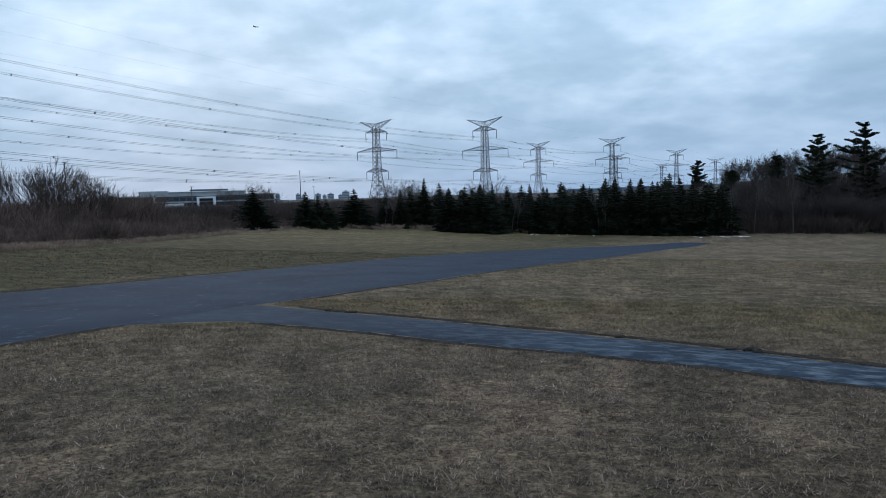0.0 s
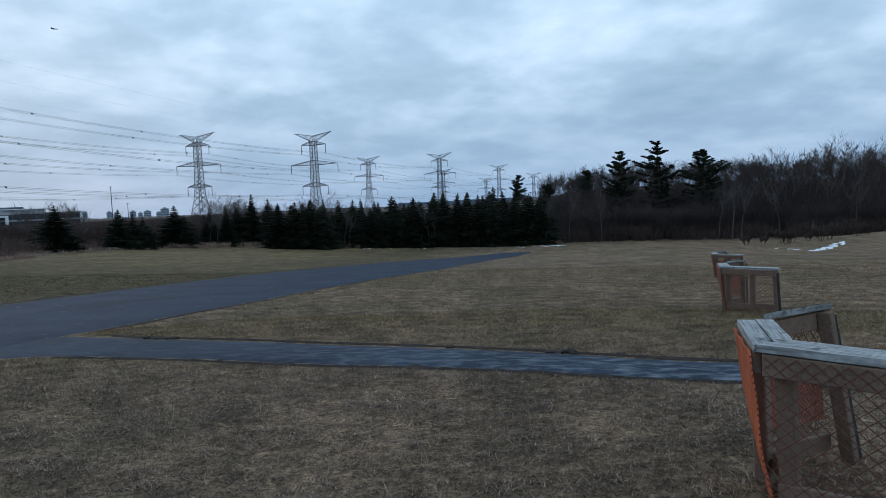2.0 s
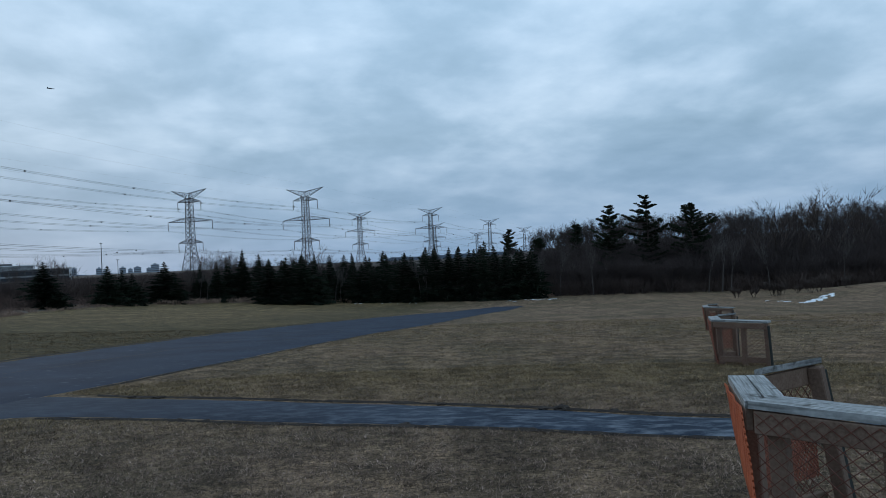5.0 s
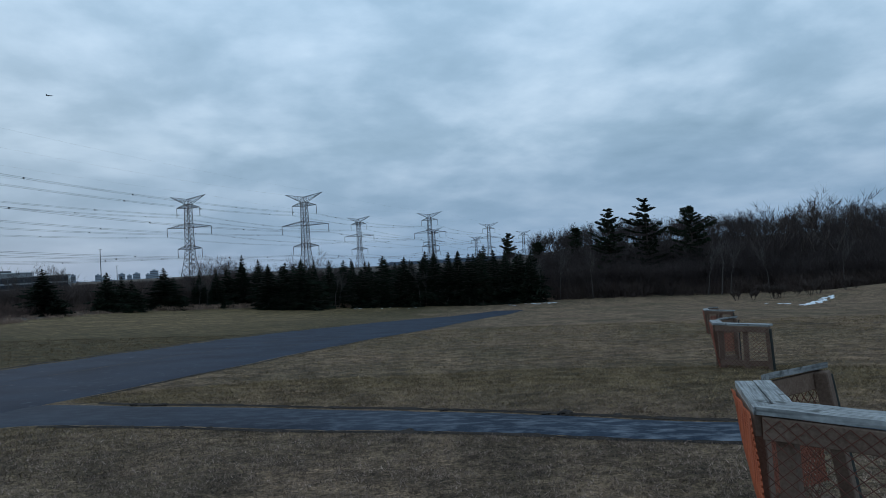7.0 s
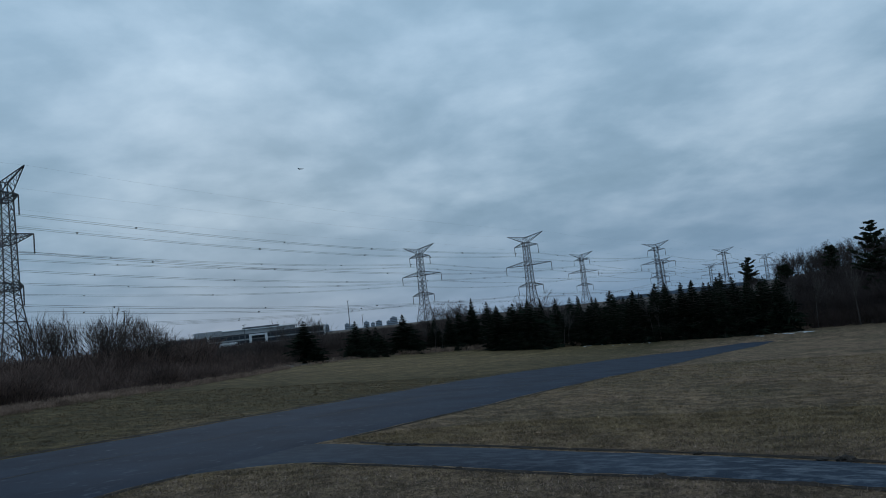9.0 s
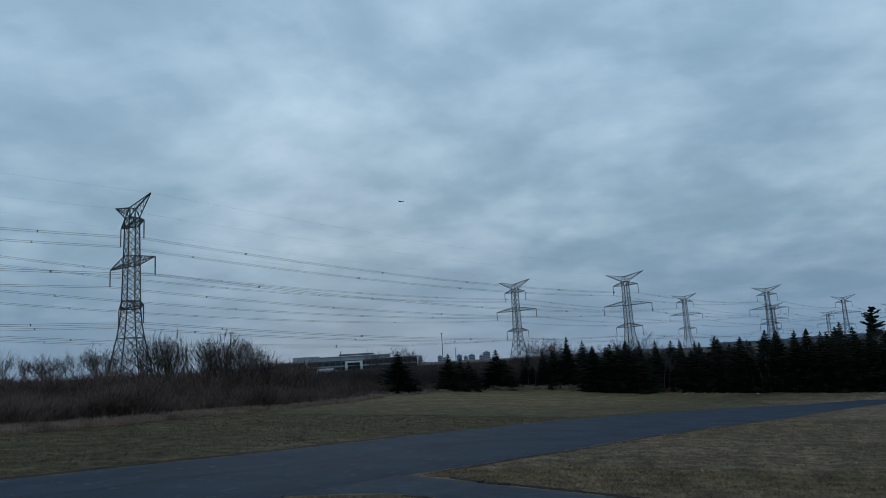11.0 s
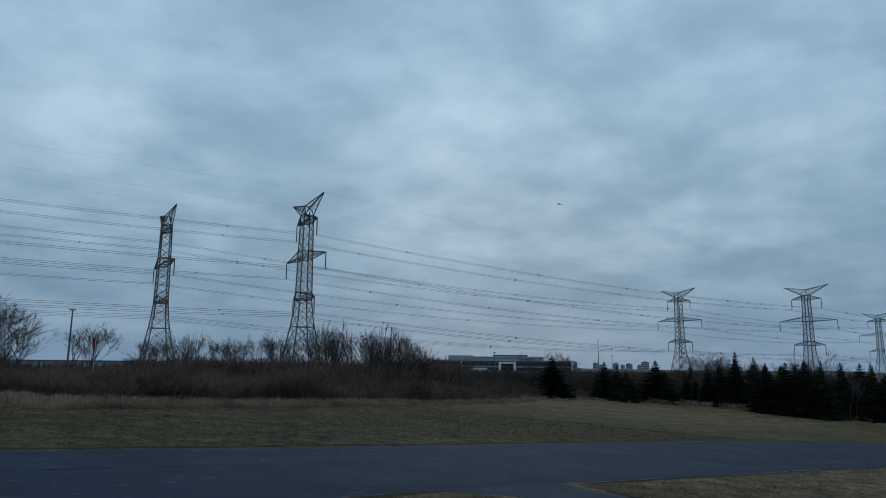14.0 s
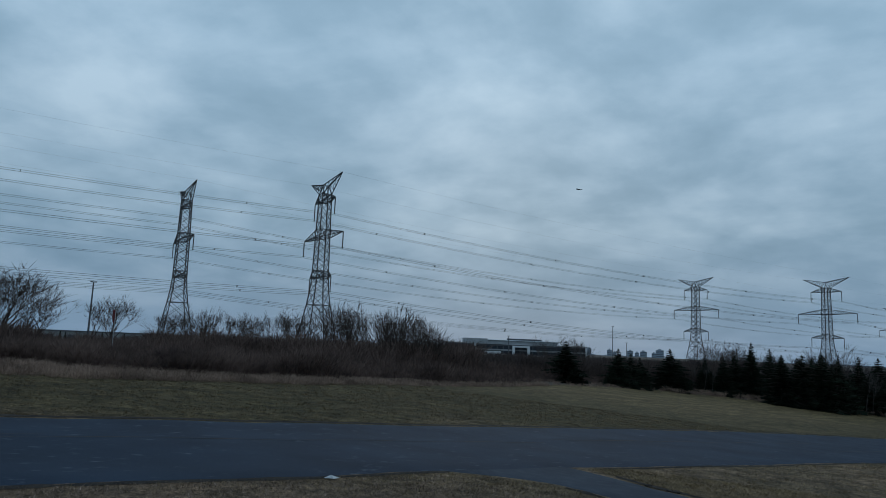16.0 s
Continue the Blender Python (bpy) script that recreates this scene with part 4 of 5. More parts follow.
def build_lines():
    proto = pylon()
    tagged(proto, "tall grey steel lattice pylon carrying power lines", "pylon", "pylons of the two power lines")
    turn = Matrix.Rotation(radians(90 - ARM_AZ), 4, 'Z')
    for line in (LINE_A, LINE_B):
        for x, y, z in line:
            copy_thing(proto, Matrix.Translation((x, y, z)) @ turn)
    remove_thing(proto)
    R = turn.to_3x3()
    points = [(s * reach, z0 + 0.2 - hang, 0.24) for _, z0, _, reach, hang in ARMS for s in (-1, 1)] + [(s * 12.2, 52, 0.0) for s in (-1, 1)]
    r = random.Random(5)
    for line in (LINE_A, LINE_B):
        for p, q in zip(line, line[1:]):
            for px, pz, gap in points:
                sag = 3.6 if gap else 2.5
                a, b = Vector(p) + R @ Vector((px, 0, pz)), Vector(q) + R @ Vector((px, 0, pz))
                side = R @ Vector((1, 0, 0))
                n = 26
                segs = []
                for s, h in (((-gap, -gap), (gap, -gap), (-gap, gap), (gap, gap)) if gap else ((0, 0),)):
                    c = [a.lerp(b, i / n) - Vector((0, 0, sag * 4 * (i / n) * (1 - i / n) - h)) + side * s for i in range(n + 1)]
                    rad = 0.024 if gap else 0.012
                    segs += [(*c[i], *c[i + 1], rad, rad) for i in range(n)]
                v, f = tubes(segs, 3)
                ob = tri_object("power_line", v, f, M_WIRE)
                tagged(ob, "thin sagging bundle of four power cables between pylons" if gap else "thin single earth wire strung between pylon peaks", "cable", "power lines")
                if gap:
                    for k in range(5):
                        t = (k + 0.5 + r.uniform(-0.15, 0.15)) / 5
                        c = a.lerp(b, t) - Vector((0, 0, sag * 4 * t * (1 - t)))
                        bm = bmesh.new()
                        beam(bm, c - side * 0.3, c + side * 0.3, 0.12, 0.55)
                        part("spacer", bm, M_INSUL, ob)


build_lines()

# ---------------------------------------------------------------- buildings far off
def facing(az, d, z):
    """A frame whose x runs to the right as seen from the field, y away from it."""
    x, y = polar(az, d)
    return Matrix.Translation((x, y, z)) @ Matrix.Rotation(radians(-az), 4, 'Z')


def office():
    e = new("office_building")
    e.matrix_basis = facing(-19.8, 350, -5.0)
    part("wall", box_bm(-37, 36, 0, 22, 0, 8.2), M_DARKWALL, e)
    part("roof", box_bm(-37.6, 36.5, -0.6, 22.6, 8.2, 8.75), M_CONCRETE, e)
    part("roof_storey", box_bm(-27, 22, 6, 20, 8.75, 10.3), M_CONCRETE, e)
    part("roof_cap", box_bm(-28, 24, 5.2, 20.5, 10.3, 10.6), M_WHITE, e)
    part("plant_room", box_bm(-4, 14, 9, 17, 10.6, 11.5), M_DARKWALL, e)
    part("stair_tower", box_bm(-27, -14, 5, 14, 8.75, 11.0), M_CONCRETE, e)
    for z in (0.9, 3.4, 5.9):
        for i in range(24):
            x = -35.5 + i * 3.0
            part("window", box_bm(x, x + 2.6, -0.12, 0.2, z, z + 1.6), M_GLASS, e)
        part("sill_band", box_bm(-37, 36, -0.25, 0.1, z - 0.75, z - 0.1), M_CONCRETE, e)
    for x in (-36.4, -20.5, 35.4):
        part("column", box_bm(x, x + 1.0, -0.9, -0.1, 0, 8.2), M_WHITE, e)
    part("porch", box_bm(-1, 0.2, -4, -0.25, 0, 7.0), M_WHITE, e)
    part("porch", box_bm(6.5, 7.7, -4, -0.25, 0, 7.0), M_WHITE, e)
    part("porch_roof", box_bm(-1, 7.7, -4, -0.25, 7.0, 7.8), M_WHITE, e)
    tagged(e, "long low dark office building with window bands and white columns", "building")
    t = new("box_truck")
    t.matrix_basis = facing(-21.6, 325, -5.0)
    part("cargo_box", box_bm(-4, 4, 0, 2.5, 2.2, 4.9), M_WHITE, t)
    part("cab", box_bm(4.2, 6.4, 0.1, 2.4, 1.6, 3.8), M_WHITE, t)
    part("chassis", box_bm(-4, 6.2, 0.3, 2.2, 0.9, 1.6), M_DARKWALL, t)
    tagged(t, "white box lorry parked before the office building", "truck")


def warehouse():
    e = new("warehouse")
    e.matrix_basis = facing(-49.5, 420, -5.0)
    part("wall", box_bm(-85, 90, 0, 40, 0, 5.8), M_SHED, e)
    part("roof", box_bm(-85.5, 90.5, -0.5, 40.5, 5.8, 6.3), M_DARKWALL, e)
    for i in range(16):
        x = -78 + i * 10.2
        part("loading_door", box_bm(x, x + 3.4, -0.15, 0.1, 0.6, 4.0), M_DARKWALL, e)
    tagged(e, "long pale grey low warehouse beyond the brush", "building")


def small_conifers():
    proto = needle_tree("conifer", 77, 4.0, 1.9, M_SPRUCE)
    tagged(proto, "small dark conifer in a far row", "tree", "far conifer row")
    r = random.Random(2)
    for i in range(16):
        az = -55.2 + i * 0.55 + r.uniform(-0.12, 0.12)
        p = at(az, 190)
        h = CAM_Z + math.tan(radians(r.uniform(-0.75, -0.1))) * 190 - p.z
        placed(proto, p, r.uniform(0, 6), h / 4.0, 1.0)
    remove_thing(proto)


def far_town():
    for az, d, w, el in ((-12.05, 2500, 22, 0.02), (-11.65, 2300, 14, -0.15), (-10.43, 2500, 26, 0.0), (-9.9, 2700, 20, -0.12), (-9.40, 2500, 30, -0.02), (-8.6, 2650, 20, -0.12), (-8.15, 2450, 34, 0.14), (-17.2, 2400, 28, 0.35), (-13.7, 2500, 20, 0.1)):
        e = new("apartment_tower")
        z = -30
        e.matrix_basis = facing(az, d, z)
        h = CAM_Z + math.tan(radians(el + 0.12)) * d - z
        w *= 0.78
        part("wall", box_bm(-w / 2, w / 2, 0, 18, 0, h), M_FARTOWER, e)
        part("roof_house", box_bm(-w / 6, w / 6, 5, 12, h, h + 4), M_FARTOWER, e)
        for i in range(int(h // 6)):
            part("window_band", box_bm(-w / 2 + 1, w / 2 - 1, -0.4, 0.1, 3 + i * 6, 5.0 + i * 6), M_DARKWALL, e)
        tagged(e, "distant grey apartment tower on the horizon", "building", "far towers")
    n = 200
    V, F = [], []
    for i in range(n + 1):
        az = -75 + i * 0.75
        x, y = polar(az, 3200)
        top = -17 + 7 * noise.noise(Vector((az * 0.12, 0, 0))) + 5 * noise.noise(Vector((az * 1.3, 4, 0))) + (18 if az > 10 else 0)
        V += [(x, y, -40), (x * 1.01, y * 1.01, top), (x * 1.2, y * 1.2, top - 6)]
    for i in range(n):
        b = 3 * i
        F += [(b, b + 3, b + 4, b + 1), (b + 1, b + 4, b + 5, b + 2)]
    # the ridge's haze is only in its material colour
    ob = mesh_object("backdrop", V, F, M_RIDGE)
    tagged(ob, "low far wooded ridge on the horizon", "ridge", kind="structure")


def mast(az, d, el, heads):
    p = at(az, d)
    h = CAM_Z + math.tan(radians(el)) * d - p.z
    e = new("light_mast")
    e.matrix_basis = Matrix.Translation(p) @ Matrix.Rotation(radians(-az), 4, 'Z')
    v, f = tubes([(0, 0, 0, 0, 0, h, 0.22, 0.13)], 8)
    tri_object("pole", v, f, M_DARKWALL, e)
    cross = bar("crossbar", (min(heads), 0, h), (max(heads) + 0.01, 0, h), 0.12, 0.12, M_DARKWALL, e)
    for s in heads:
        part("lamp_head", box_bm(s - 0.28, s + 0.28, -0.2, 0.2, h - 0.08, h + 0.14), M_DARKWALL, cross)
    tagged(e, "tall dark lamp mast beyond the brush", "light mast", "light masts")


office()
warehouse()
small_conifers()
far_town()
mast(-53.3, 160, 3.62, (-0.34, 0.34))
mast(-29.0, 250, 2.95, (-0.4, 0.4))
mast(-11.84, 330, 2.03, (-0.3, 0.3))
mast(-10.75, 420, 0.75, (-0.6, 0.6))
mast(-20.3, 300, 0.95, (-0.4, 0.4))


def flagpole():
    e = new("flagpole")
    p = at(-51.75, 47)
    e.matrix_basis = Matrix.Translation(p)
    h = CAM_Z + math.tan(radians(1.85)) * 47 - p.z
    v, f = tubes([(0, 0, 0, 0, 0, h, 0.028, 0.016)], 8)
    tri_object("pole", v, f, M_CONCRETE, e)
    def cloth(name, z0, length, width, mat, label, seed):
        V, F, n = [], [], 8
        for i in range(n + 1):
            t = i / n
            for k in range(5):
                a = k / 4
                V.append((-0.03 - a * width * (0.35 + 0.65 * math.sin(2.4 * t + 0.3)), 0.06 * math.sin(5 * a + 3 * t + seed), z0 - length * t - 0.25 * a * width))
        for i in range(n):
            for k in range(4):
                q = 5 * i + k
                F.append((q, q + 1, q + 6, q + 5))
        ob = mesh_object(name, V, F, mat, e, True)
        ob["label"] = label
        sol = ob.modifiers.new("thickness", 'SOLIDIFY')
        sol.thickness = 0.01
    cloth("flag", h - 0.05, 0.85, 0.24, M_FLAG, "limp dark red cloth", 0)
    cloth("streamer", h - 1.0, 0.5, 0.14, M_INSUL, "limp black cloth", 2)
    tagged(e, "thin pale pole with a limp dark red flag", "flagpole")


flagpole()

# ---------------------------------------------------------------- pilot stations by the path
def quad_net(bm, p00, p10, p01, p11, nu, nv, r, bulge=0.0):
    """A net of thin strands on a four-cornered patch; bulge pushes its foot outwards."""
    p00, p10, p01, p11 = Vector(p00), Vector(p10), Vector(p01), Vector(p11)
    nrm = (p10 - p00).cross(p01 - p00).normalized()

    def pt(a, b):
        p = p00.lerp(p10, a).lerp(p01.lerp(p11, a), b)
        return p + nrm * (bulge * math.sin(math.pi * b) * (0.6 + 0.4 * math.sin(3 * a)) + 0.006 * math.sin(17 * a + 11 * b))

    for i in range(-nv, nu + 1):
        last = {1: None, -1: None}
        for k in range(nv + 1):
            b = k / nv
            for s in (1, -1):
                a = (i + k) / nu if s == 1 else (nu - i - k) / nu
                if 0 <= a <= 1:
                    q = pt(a, b)
                    if last[s] is not None:
                        beam(bm, last[s], q, r)
                    last[s] = q
                else:
                    last[s] = None
    return bm


ST_A, ST_B, ST_C, ST_D = Vector((0, 0, 0)), Vector((0.43, 0.72, 0)), Vector((1.42, 1.00, 0)), Vector((0.66, -1.13, 0))


def inward(d, towards):
    n = Vector((-d.y, d.x, 0))
    return n if n.dot(towards) > 0 else -n


def station(g, top, near):
    """A leaning-rail stand: planks on posts round three sides, hung with netting. Its origin is at the front corner's foot; g gives the ground under a point of it."""
    e = new("pilot_station")
    up = Vector((0, 0, top))
    front, side, back = (ST_D - ST_A).normalized(), (ST_B - ST_A).normalized(), (ST_C - ST_B).normalized()
    nf, ns, nb = inward(front, ST_B), inward(side, ST_D), inward(back, ST_A - ST_B)

    def foot(p, dz=0.0):
        return Vector((p.x, p.y, g(p) + dz))

    def board(mat, a, b, na, width, zoff, tilt=0.0, drop=0.0, cut0=0.0, thick=0.045):
        bm = bmesh.new()
        d = (b - a).normalized()
        n = 14
        lo, hi = [], []
        for i in range(n + 1):
            t = i / n
            for k in range(3):
                w = k / 2
                p = a.lerp(b, t) + na * width * w + d * cut0 * w * (1 - t)
                z = top + zoff - drop * t + tilt * w + 0.004 * noise.noise(Vector((t * 5, w * 2, len(mat.name))))
                wob = na * 0.004 * noise.noise(Vector((t * 8, 3.0 + w, 1))) * (k != 1)
                lo.append(bm.verts.new(p + wob + Vector((0, 0, z - thick)))); hi.append(bm.verts.new(p + wob + Vector((0, 0, z))))
        for i in range(n):
            for k in range(2):
                q = 3 * i + k
                bm.faces.new((hi[q], hi[q + 3], hi[q + 4], hi[q + 1])); bm.faces.new((lo[q], lo[q + 1], lo[q + 4], lo[q + 3]))
            for q in (3 * i, 3 * i + 2):
                bm.faces.new((lo[q], lo[q + 3], hi[q + 3], hi[q]))
        for q in (0, 3 * n):
            for k in range(2):
                bm.faces.new((lo[q + k], lo[q + k + 1], hi[q + k + 1], hi[q + k]))
        bmesh.ops.recalc_face_normals(bm, faces=bm.faces)
        return part("top_board", bm, mat, e, "silver-grey weathered plank")

    half = 0.113
    board(M_BOARD_SIDE, ST_A - front * 0.01, ST_B, ns, half, 0.0, cut0=0.05)
    board(M_BOARD_SIDE, ST_A + ns * (half + 0.007) + side * 0.05, ST_B + ns * (half + 0.007), ns, half, 0.003, cut0=0.06)
    board(M_BOARD_FRONT, ST_A + front * 0.012 - nf * 0.012, ST_D, nf, 0.235, 0.006, cut0=0.10)
    board(M_BOARD_BACK, ST_B + back * 0.30, ST_C, nb, 0.075, 0.000, tilt=0.026, drop=0.010)
    # rails under the planks
    for a, b, na, off in ((ST_A, ST_D, nf, 0.012), (ST_A, ST_B, ns, 0.02), (ST_B + back * 0.22, ST_C, nb, 0.03)):
        d = (b - a).normalized()
        z = top - 0.045 - 0.072
        bar("rail", a + na * off + d * 0.04 + Vector((0, 0, z)), b + na * off - d * 0.02 + Vector((0, 0, z)), 0.040, 0.135, M_POST, e, bevel=0.005)
        inset = 0.24 if b is ST_B else 0.09
        p, q = a + na * inset + d * 0.1, b + na * inset - d * 0.06
        bar("rail", foot(p, 0.14), foot(q, 0.14), 0.040, 0.13, M_POST, e, bevel=0.005)
    # posts
    lean_c = Vector((0.15, -0.15, 0)) if near else Vector((0.02, 0, 0))
    for p, lean in ((ST_A + nf * 0.105 + front * 0.13, Vector((0.05, -0.01, 0))), (ST_B + ns * 0.13 - side * 0.05, Vector((0.03, -0.03, 0))), (ST_A.lerp(ST_D, 0.55) + nf * 0.10, Vector((0.02, 0, 0))), (ST_D + nf * 0.10 - front * 0.07, Vector((0.05, -0.02, 0))), (ST_C + nb * 0.08 - back * 0.10, lean_c)):
        bar("post", foot(p + lean, -0.25), p + Vector((0, 0, top - 0.045)), 0.102, 0.102, M_POST, e, up=tuple(front), bevel=0.008)
    # steel stakes
    for p, lean in ((ST_D - nf * 0.03 + front * 0.03, Vector((0.06, -0.02, 0))), (ST_C + nb * 0.05 + back * 0.05, lean_c)):
        bar("steel_stake", foot(p + lean, -0.2), p + Vector((0, 0, top - 0.09)), 0.045, 0.035, M_STEELPOST, e)
    # nets
    size = 0.085 if near else 0.10
    r = 0.0046 if near else 0.0060
    hi = Vector((0, 0, top - 0.06))
    for a, b, na in ((ST_A + front * 0.05, ST_D, nf), (ST_B + back * 0.24, ST_C, nb)):
        bm = bmesh.new()
        o = -na * 0.016
        quad_net(bm, a + o + hi, b + o + hi, foot(a + o, 0.02), foot(b + o, 0.02), int((b - a).length / size), int(top / size), r, 0.012)
        part("wire_mesh", bm, M_RUST, e, "rusty chain-link mesh")
    s2 = 0.042 if near else 0.075
    strand = 0.0095 if near else 0.013
    mat = M_NET if near else M_NET_OLD
    bm = bmesh.new()
    out = -ns * 0.022
    quad_net(bm, ST_B + out + hi, ST_A + out + hi, foot(ST_B + out + ns * 0.22), foot(ST_A + out + ns * 0.13), int(0.84 / s2), int(top / s2), strand, -0.03)
    part("orange_net", bm, mat, e, "bright orange plastic safety netting")
    bm = bmesh.new()
    inn, a = nb * 0.03, ST_B + back * 0.24
    low = Vector((0, 0, 0.30))
    quad_net(bm, a + inn + hi * 0.66, ST_C + inn + hi * 0.66, foot(a + inn) + low, foot(ST_C + inn) + low, int(0.85 / s2), max(4, int(top * 0.45 / s2)), strand, 0.05)
    part("orange_net", bm, M_NET_OLD, e, "sagging faded orange plastic netting")
    return e


def build_stations():
    for x, y, top_z, near in ((2.72, 3.42, 0.85, True), (10.55, 14.37, None, False), (19.60, 27.20, None, False)):
        base = ground_z(x, y)
        top = (top_z - base) if top_z else 1.1
        s = station(lambda p: ground_z(x + p.x, y + p.y) - base, top, near)
        s.matrix_basis = Matrix.Translation((x, y, base))
        tagged(s, "weathered wooden pilot stand hung with orange netting", "stand", "pilot stands")


build_stations()

# ---------------------------------------------------------------- small things
def lump(name, u, v, size, mat, label, category, seed, flat=0.5):
    bm = bmesh.new()
    bmesh.ops.create_icosphere(bm, subdivisions=3, radius=size)
    for w in bm.verts:
        k = 1 + 0.5 * noise.noise(w.co / size * 1.6 + Vector((seed, 0, 0))) + 0.2 * noise.noise(w.co / size * 5 + Vector((seed, 3, 0)))
        w.co = Vector((w.co.x * k * 1.5, w.co.y * k, max(w.co.z * k * flat, -0.02)))
    me = bpy.data.meshes.new(name)
    bm.to_mesh(me); bm.free()
    me.materials.append(mat)
    ob = new(name, me)
    x, y = uv(u, v)
    ob.location = (x, y, ground_z(x, y) + 0.02)
    return tagged(ob, label, category)


lump("soil_clod", 10.9, -0.35, 0.09, M_DIRT, "dark lump of soil on the path's edge", "clod", 1, 0.7)


def edge_clods():
    """Crumbs of soil and turf that lie along the path's edges."""
    r = random.Random(17)
    for i in range(16):
        v = r.uniform(-5, 8.3)
        u = interp(v, PATH_V, PATH_HI if i % 3 else PATH_LO) + r.uniform(-0.15, 0.12)
        ob = lump("soil_clod", u, v, r.uniform(0.025, 0.06), M_DIRT, "small dark crumb of soil by the path", "clod", 3 + i * 1.7, 0.5)
        tagged(ob, group="soil crumbs")


edge_clods()


def ditch_shrubs():
    proto = bare_tree(140, 2.0, 5, 4, 0.55)
    tagged(proto, "small leafless shrub by the snowy ditch", "shrub", "ditch shrubs")
    r = random.Random(21)
    for az, d, h in ((38.2, 128, 2.0), (39.4, 127, 1.7), (40.9, 124, 2.6), (41.3, 125, 2.2), (42.4, 126, 1.5), (43.3, 121, 2.5), (43.8, 122, 2.8), (45.6, 122, 2.0), (46.2, 123, 1.7)):
        placed(proto, at(az, d, -0.05), r.uniform(0, 6.28), h / 2.0, r.uniform(1.0, 1.4))
    remove_thing(proto)


ditch_shrubs()


def cracks():
    """Thin open cracks along the runway."""
    for n, (v0, u0, u1) in enumerate(((14.3, -8, 17), (15.0, 17, 30), (15.0, 20, 44), (12.4, 32, 55), (14.6, -12, 3))):
        verts, faces = [], []
        m = int((u1 - u0) / 0.15)
        for i in range(m + 1):
            u = u0 + 0.15 * i
            c = v0 + 0.10 * noise.noise(Vector((u * 0.8, n, 0))) + 0.03 * noise.noise(Vector((u * 5, n, 3)))
            w = max(0.003, 0.020 + 0.030 * noise.noise(Vector((u * 0.9, n, 9))))
            for q in (c - w, c + w):
                x, y = uv(u, q)
                verts.append((x, y, ground_z(x, y) + 0.036))
        for i in range(m):
            faces.append((2 * i, 2 * i + 2, 2 * i + 3, 2 * i + 1))
        tagged(mesh_object("trim_crack", verts, faces, M_DIRT), "long dark crack filled with soil in the asphalt", "crack", kind="structure")


cracks()


def far_path():
    verts, faces = [], []
    for i in range(40):
        v = -12.5 - 0.35 * i
        for k in (0, 1):
            x, y = uv(40.6 - 0.9 * (-12.5 - v) + 0.5 * k, v)
            verts.append((x, y, ground_z(x, y) + 0.03))
    for i in range(39):
        faces.append((2 * i, 2 * i + 1, 2 * i + 3, 2 * i + 2))
    tagged(mesh_object("pavement_far", verts, faces, M_DIRT), "thin dark worn track across the field", "path", kind="structure")


far_path()


def paper():
    bm = bmesh.new()
    pts = [(-0.11, -0.07, 0.01), (0.1, -0.08, 0.02), (0.12, 0.07, 0.015), (-0.09, 0.08, 0.03)]
    mid = bm.verts.new((0, 0, 0.055))
    vs = [bm.verts.new(p) for p in pts]
    for i in range(4):
        bm.faces.new((vs[i], vs[(i + 1) % 4], mid))
    bmesh.ops.solidify(bm, geom=list(bm.faces), thickness=0.003)
    me = bpy.data.meshes.new("paper_scrap")
    bm.to_mesh(me); bm.free()
    me.materials.append(M_WHITE)
    ob = new("paper_scrap", me)
    x, y = uv(6.35, 10.12)
    ob.location = (x, y, ground_z(x, y) + 0.02)
    tagged(ob, "crumpled white scrap of paper beside the runway", "litter")


paper()


def snow_patches():
    r = random.Random(9)
    def patch(az, d, w, l, seed):
        bm = bmesh.new()
        n = 26
        thick = 0.09 if l > 0.7 else 0.035
        c = bm.verts.new(at(az, d, thick + 0.02))
        ring, ring2 = [], []
        p0 = at(az, d)
        out, across = Vector((math.sin(radians(az)), math.cos(radians(az)), 0)), Vector((math.cos(radians(az)), -math.sin(radians(az)), 0))
        for i in range(n):
            a = 6.283 * i / n
            k = 0.75 + 0.75 * noise.noise(Vector((math.cos(a) * 2.6, math.sin(a) * 2.6, seed)))
            for lst, s, dz in ((ring, 0.7, thick), (ring2, 1.0, -0.03)):
                q = p0 + across * (math.cos(a) * w * k * s + math.sin(a) * l * 0.06 * k) + out * math.sin(a) * l * k * s
                lst.append(bm.verts.new((q.x, q.y, ground_z(q.x, q.y) + dz + 0.4 * thick * r.random() * (s < 1))))
        for i in range(n):
            j = (i + 1) % n
            bm.faces.new((c, ring[i], ring[j]))
            bm.faces.new((ring[i], ring2[i], ring2[j], ring[j]))
        me = bpy.data.meshes.new("snow_patch")
        bm.to_mesh(me); bm.free()
        me.materials.append(M_SNOW)
        tagged(new("snow_patch", me), "leftover patch of old white snow in the grass", "snow", "snow patches")
    for i, (az, d, w, l) in enumerate((*((42.9 + 1.7 * q / 21 + r.uniform(-0.25, 0.3), 91 + 21 * q / 21 + r.uniform(-2.5, 3.5), r.uniform(0.18, 0.6), r.uniform(0.5, 1.9)) for q in range(22)), (41.2, 104, 0.4, 0.5), (41.7, 101, 0.5, 0.6), (40.3, 110, 0.4, 0.5),
                                       *((r.choice((8.5, 11.5, 13.0, 20.5, 22.0, 23.5)) + r.uniform(-1.3, 1.3), 138 + r.uniform(-1, 4), r.uniform(0.12, 0.9), r.uniform(0.2, 0.5)) for q in range(26)))):
        patch(az, d, w, l, i * 3.7)


snow_patches()


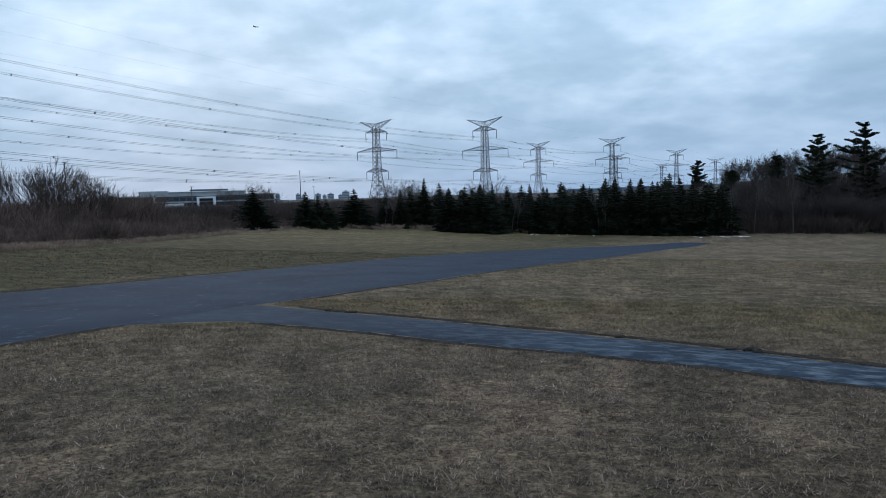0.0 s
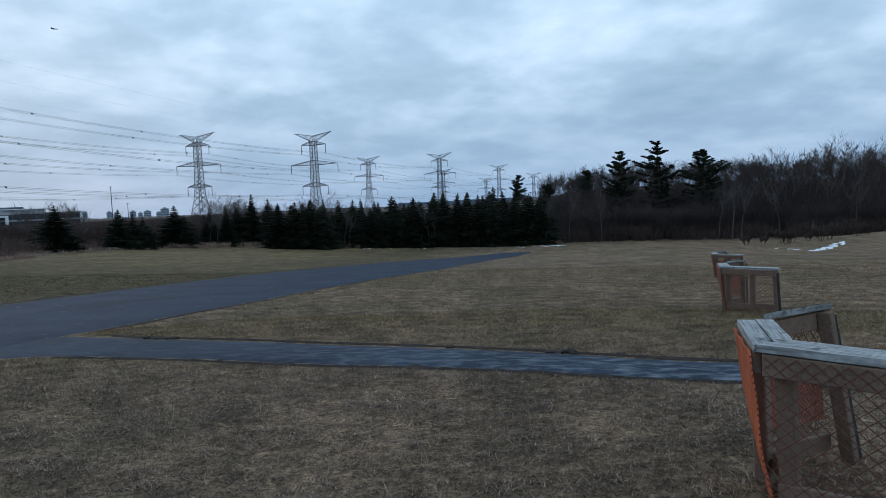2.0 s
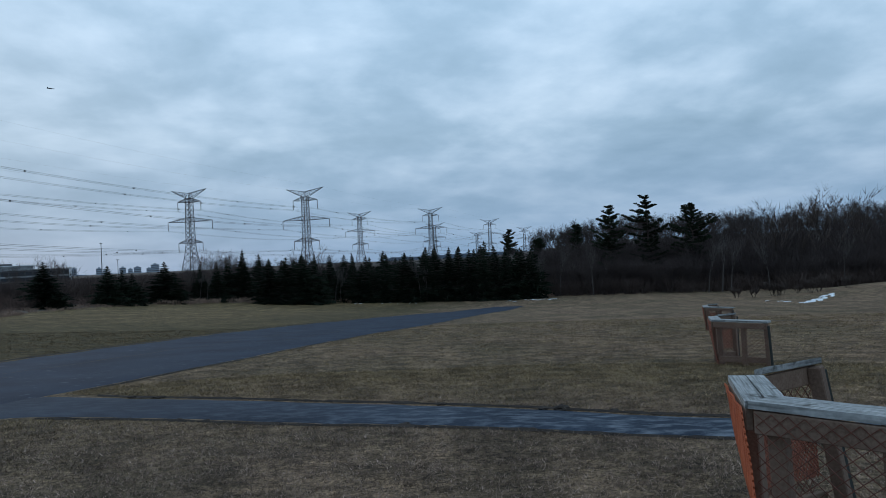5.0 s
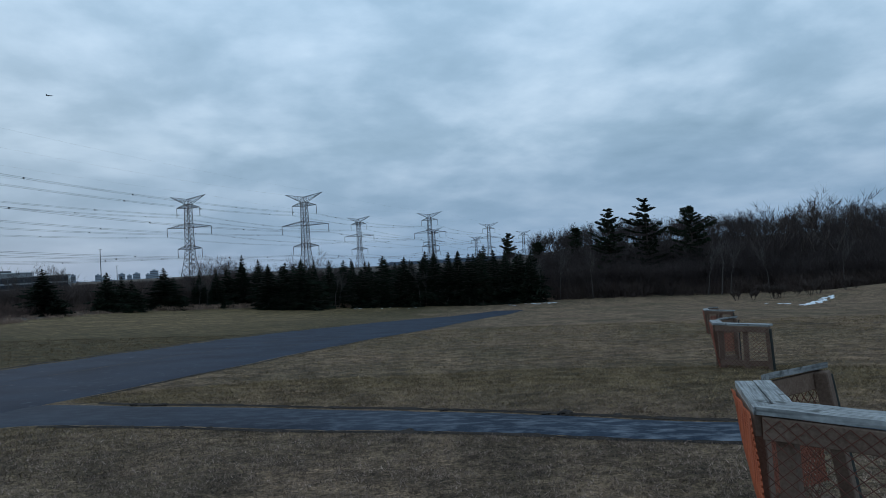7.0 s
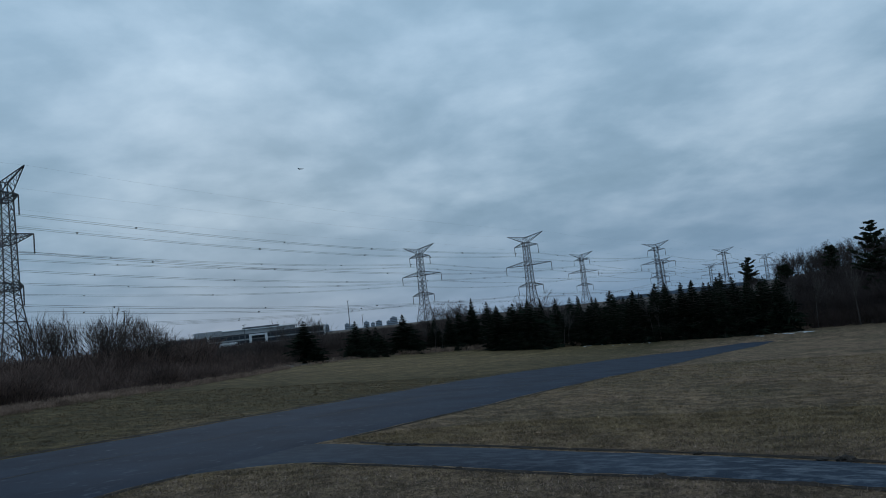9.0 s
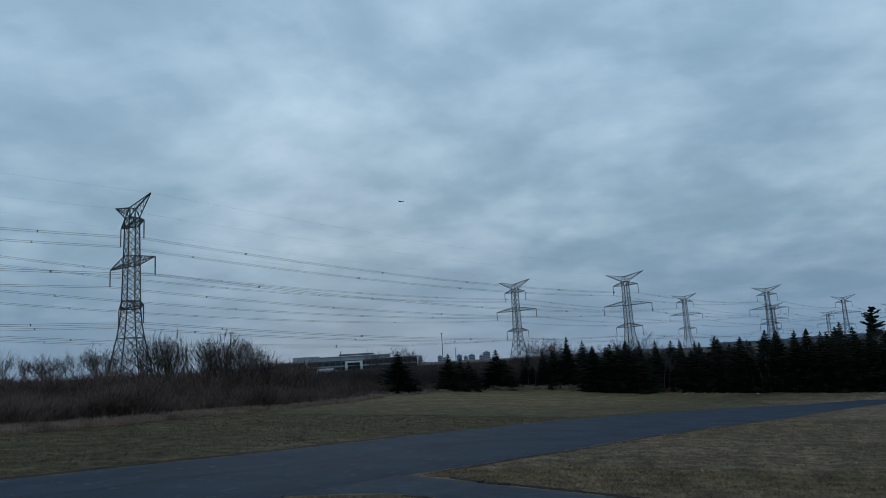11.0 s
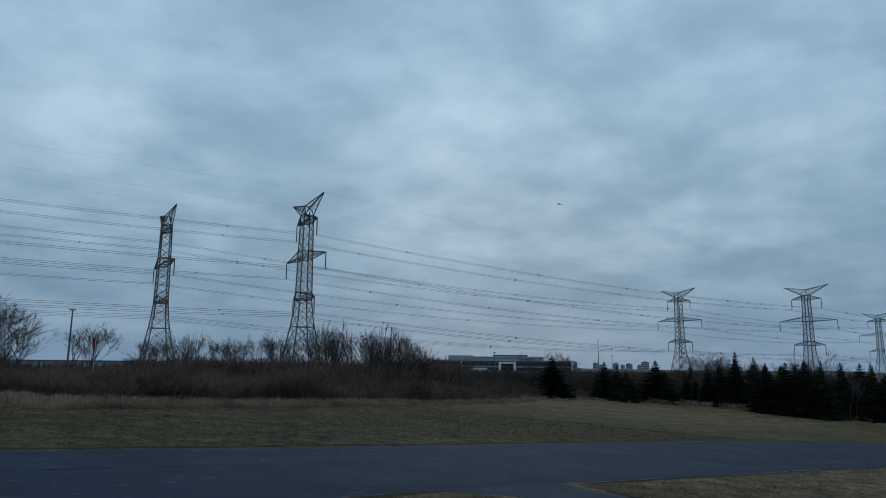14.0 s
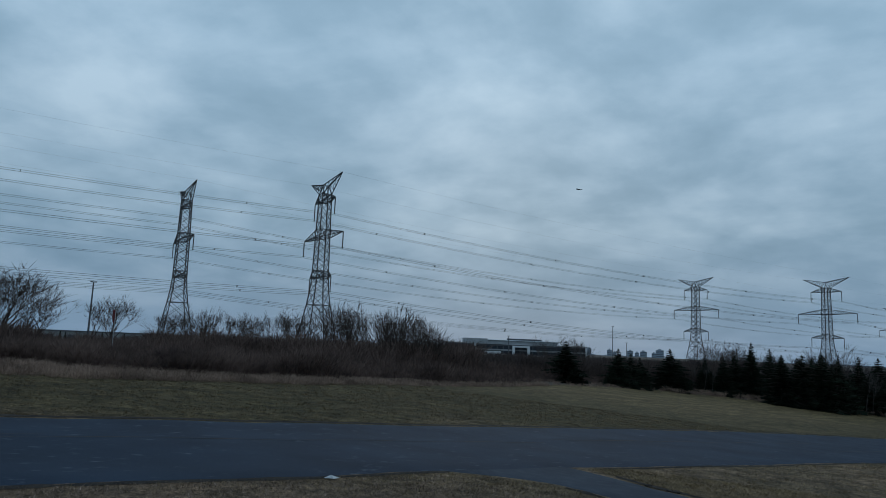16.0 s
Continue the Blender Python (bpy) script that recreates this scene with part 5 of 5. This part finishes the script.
def model_jet():
    e = new("model_jet")
    e.matrix_basis = Matrix.Translation(Vector((160 * math.sin(radians(-14.7)), 160 * math.cos(radians(-14.7)), CAM_Z + 160 * math.tan(radians(13.3))))) @ Matrix.Rotation(radians(15), 4, 'Z')
    bm = bmesh.new()
    rings = []
    for x, r in ((0.75, 0.005), (0.55, 0.05), (0.3, 0.09), (0.0, 0.10), (-0.4, 0.09), (-0.65, 0.06)):
        rings.append([bm.verts.new((x, math.cos(a) * r, math.sin(a) * r)) for a in [k * math.pi / 4 for k in range(8)]])
    for a, b in zip(rings, rings[1:]):
        for k in range(8):
            bm.faces.new((a[k], a[(k + 1) % 8], b[(k + 1) % 8], b[k]))
    bm.faces.new(rings[-1]); bm.faces.new(rings[0][::-1])
    part("fuselage", bm, M_JET, e)

    def slab(name, pts, t, axis):
        bm = bmesh.new()
        off = Vector((0, 0, t)) if axis == "z" else Vector((0, t, 0))
        lo, hi = [bm.verts.new(Vector(p) - off) for p in pts], [bm.verts.new(Vector(p) + off) for p in pts]
        bm.faces.new(lo[::-1]); bm.faces.new(hi)
        for i in range(len(pts)):
            j = (i + 1) % len(pts)
            bm.faces.new((lo[i], lo[j], hi[j], hi[i]))
        part(name, bm, M_JET, e)
    for s in (-1, 1):
        slab("wing", [(0.2, s * 0.08, 0), (-0.25, s * 0.55, 0), (-0.38, s * 0.55, 0), (-0.4, s * 0.08, 0)], 0.012, "z")
        slab("tailplane", [(-0.45, s * 0.07, 0), (-0.65, s * 0.28, 0), (-0.74, s * 0.28, 0), (-0.7, s * 0.05, 0)], 0.008, "z")
        slab("fin", [(-0.35, s * 0.08, 0.06), (-0.6, s * 0.14, 0.3), (-0.7, s * 0.14, 0.3), (-0.66, s * 0.08, 0.05)], 0.008, "y")
    tagged(e, "small grey model jet flying in the air", "model aircraft")


model_jet()


def grass_blades():
    """Tufts of short dead grass, thinner farther off."""
    d = np.concatenate([2.3 + 16.0 * rng.uniform(0, 1, 74000) ** 0.85, 15.0 + 36.0 * rng.uniform(0, 1, 34000)])
    each, tufts = 7, len(d)
    az = rng.uniform(-62, 56, tufts)
    size = np.repeat(rng.uniform(0.6, 1.35, tufts) * (0.85 + 0.045 * d), each)
    cx, cy = np.repeat(d * np.sin(np.radians(az)), each), np.repeat(d * np.cos(np.radians(az)), each)
    n = tufts * each
    x, y = cx + rng.normal(0, 0.035, n) * size, cy + rng.normal(0, 0.035, n) * size
    u, v = x * UX + y * UY, x * VX + y * VY
    on_run = (v > np.interp(u, RUN_U, RUN_NEAR) - 0.02) & (v < np.interp(u, RUN_U, RUN_FAR) + 0.02)
    on_path = (u > np.interp(v, PATH_V, PATH_LO) - 0.02 - 0.54 * np.clip(v - 8.6, 0, 2) ** 2) & (u < np.interp(v, PATH_V, PATH_HI) + 0.02) & (v < 10.6)
    keep = ~(on_run | on_path)
    x, y, cx, cy, size = x[keep], y[keep], cx[keep], cy[keep], size[keep]
    z = terrain(x, y)
    n = len(x)
    a = rng.uniform(0, 6.283, n)
    h = rng.uniform(0.006, 0.030, n) * size
    w = rng.uniform(0.0022, 0.0048, n) * size
    lx, ly = rng.normal(0, 0.020, n) * size + 0.3 * (x - cx), rng.normal(0, 0.020, n) * size + 0.3 * (y - cy)
    p0 = np.stack([x - np.cos(a) * w, y - np.sin(a) * w, z - 0.005], 1)
    p1 = np.stack([x + np.cos(a) * w, y + np.sin(a) * w, z - 0.005], 1)
    p2 = np.stack([x + lx, y + ly, z + h], 1)
    V = np.stack([p0, p1, p2], 1)
    v, d = cx * VX + cy * VY, np.hypot(cx, cy) + rng.normal(0, 2.0, n)
    for sel, mat, label in (((v < 14) & (d < 12), M_BLADE, "short dry brown winter grass near the path"), ((v < 14) & (d >= 12), M_BLADE_OLIVE, "short olive and straw grass across the field"), (v >= 14, M_BLADE_DARK, "short dull olive grass beyond the runway")):
        w = V[sel].reshape(-1, 3)
        tagged(tri_object("grass", w, np.arange(len(w)).reshape(-1, 3), mat), label, "grass", kind="stuff")


grass_blades()
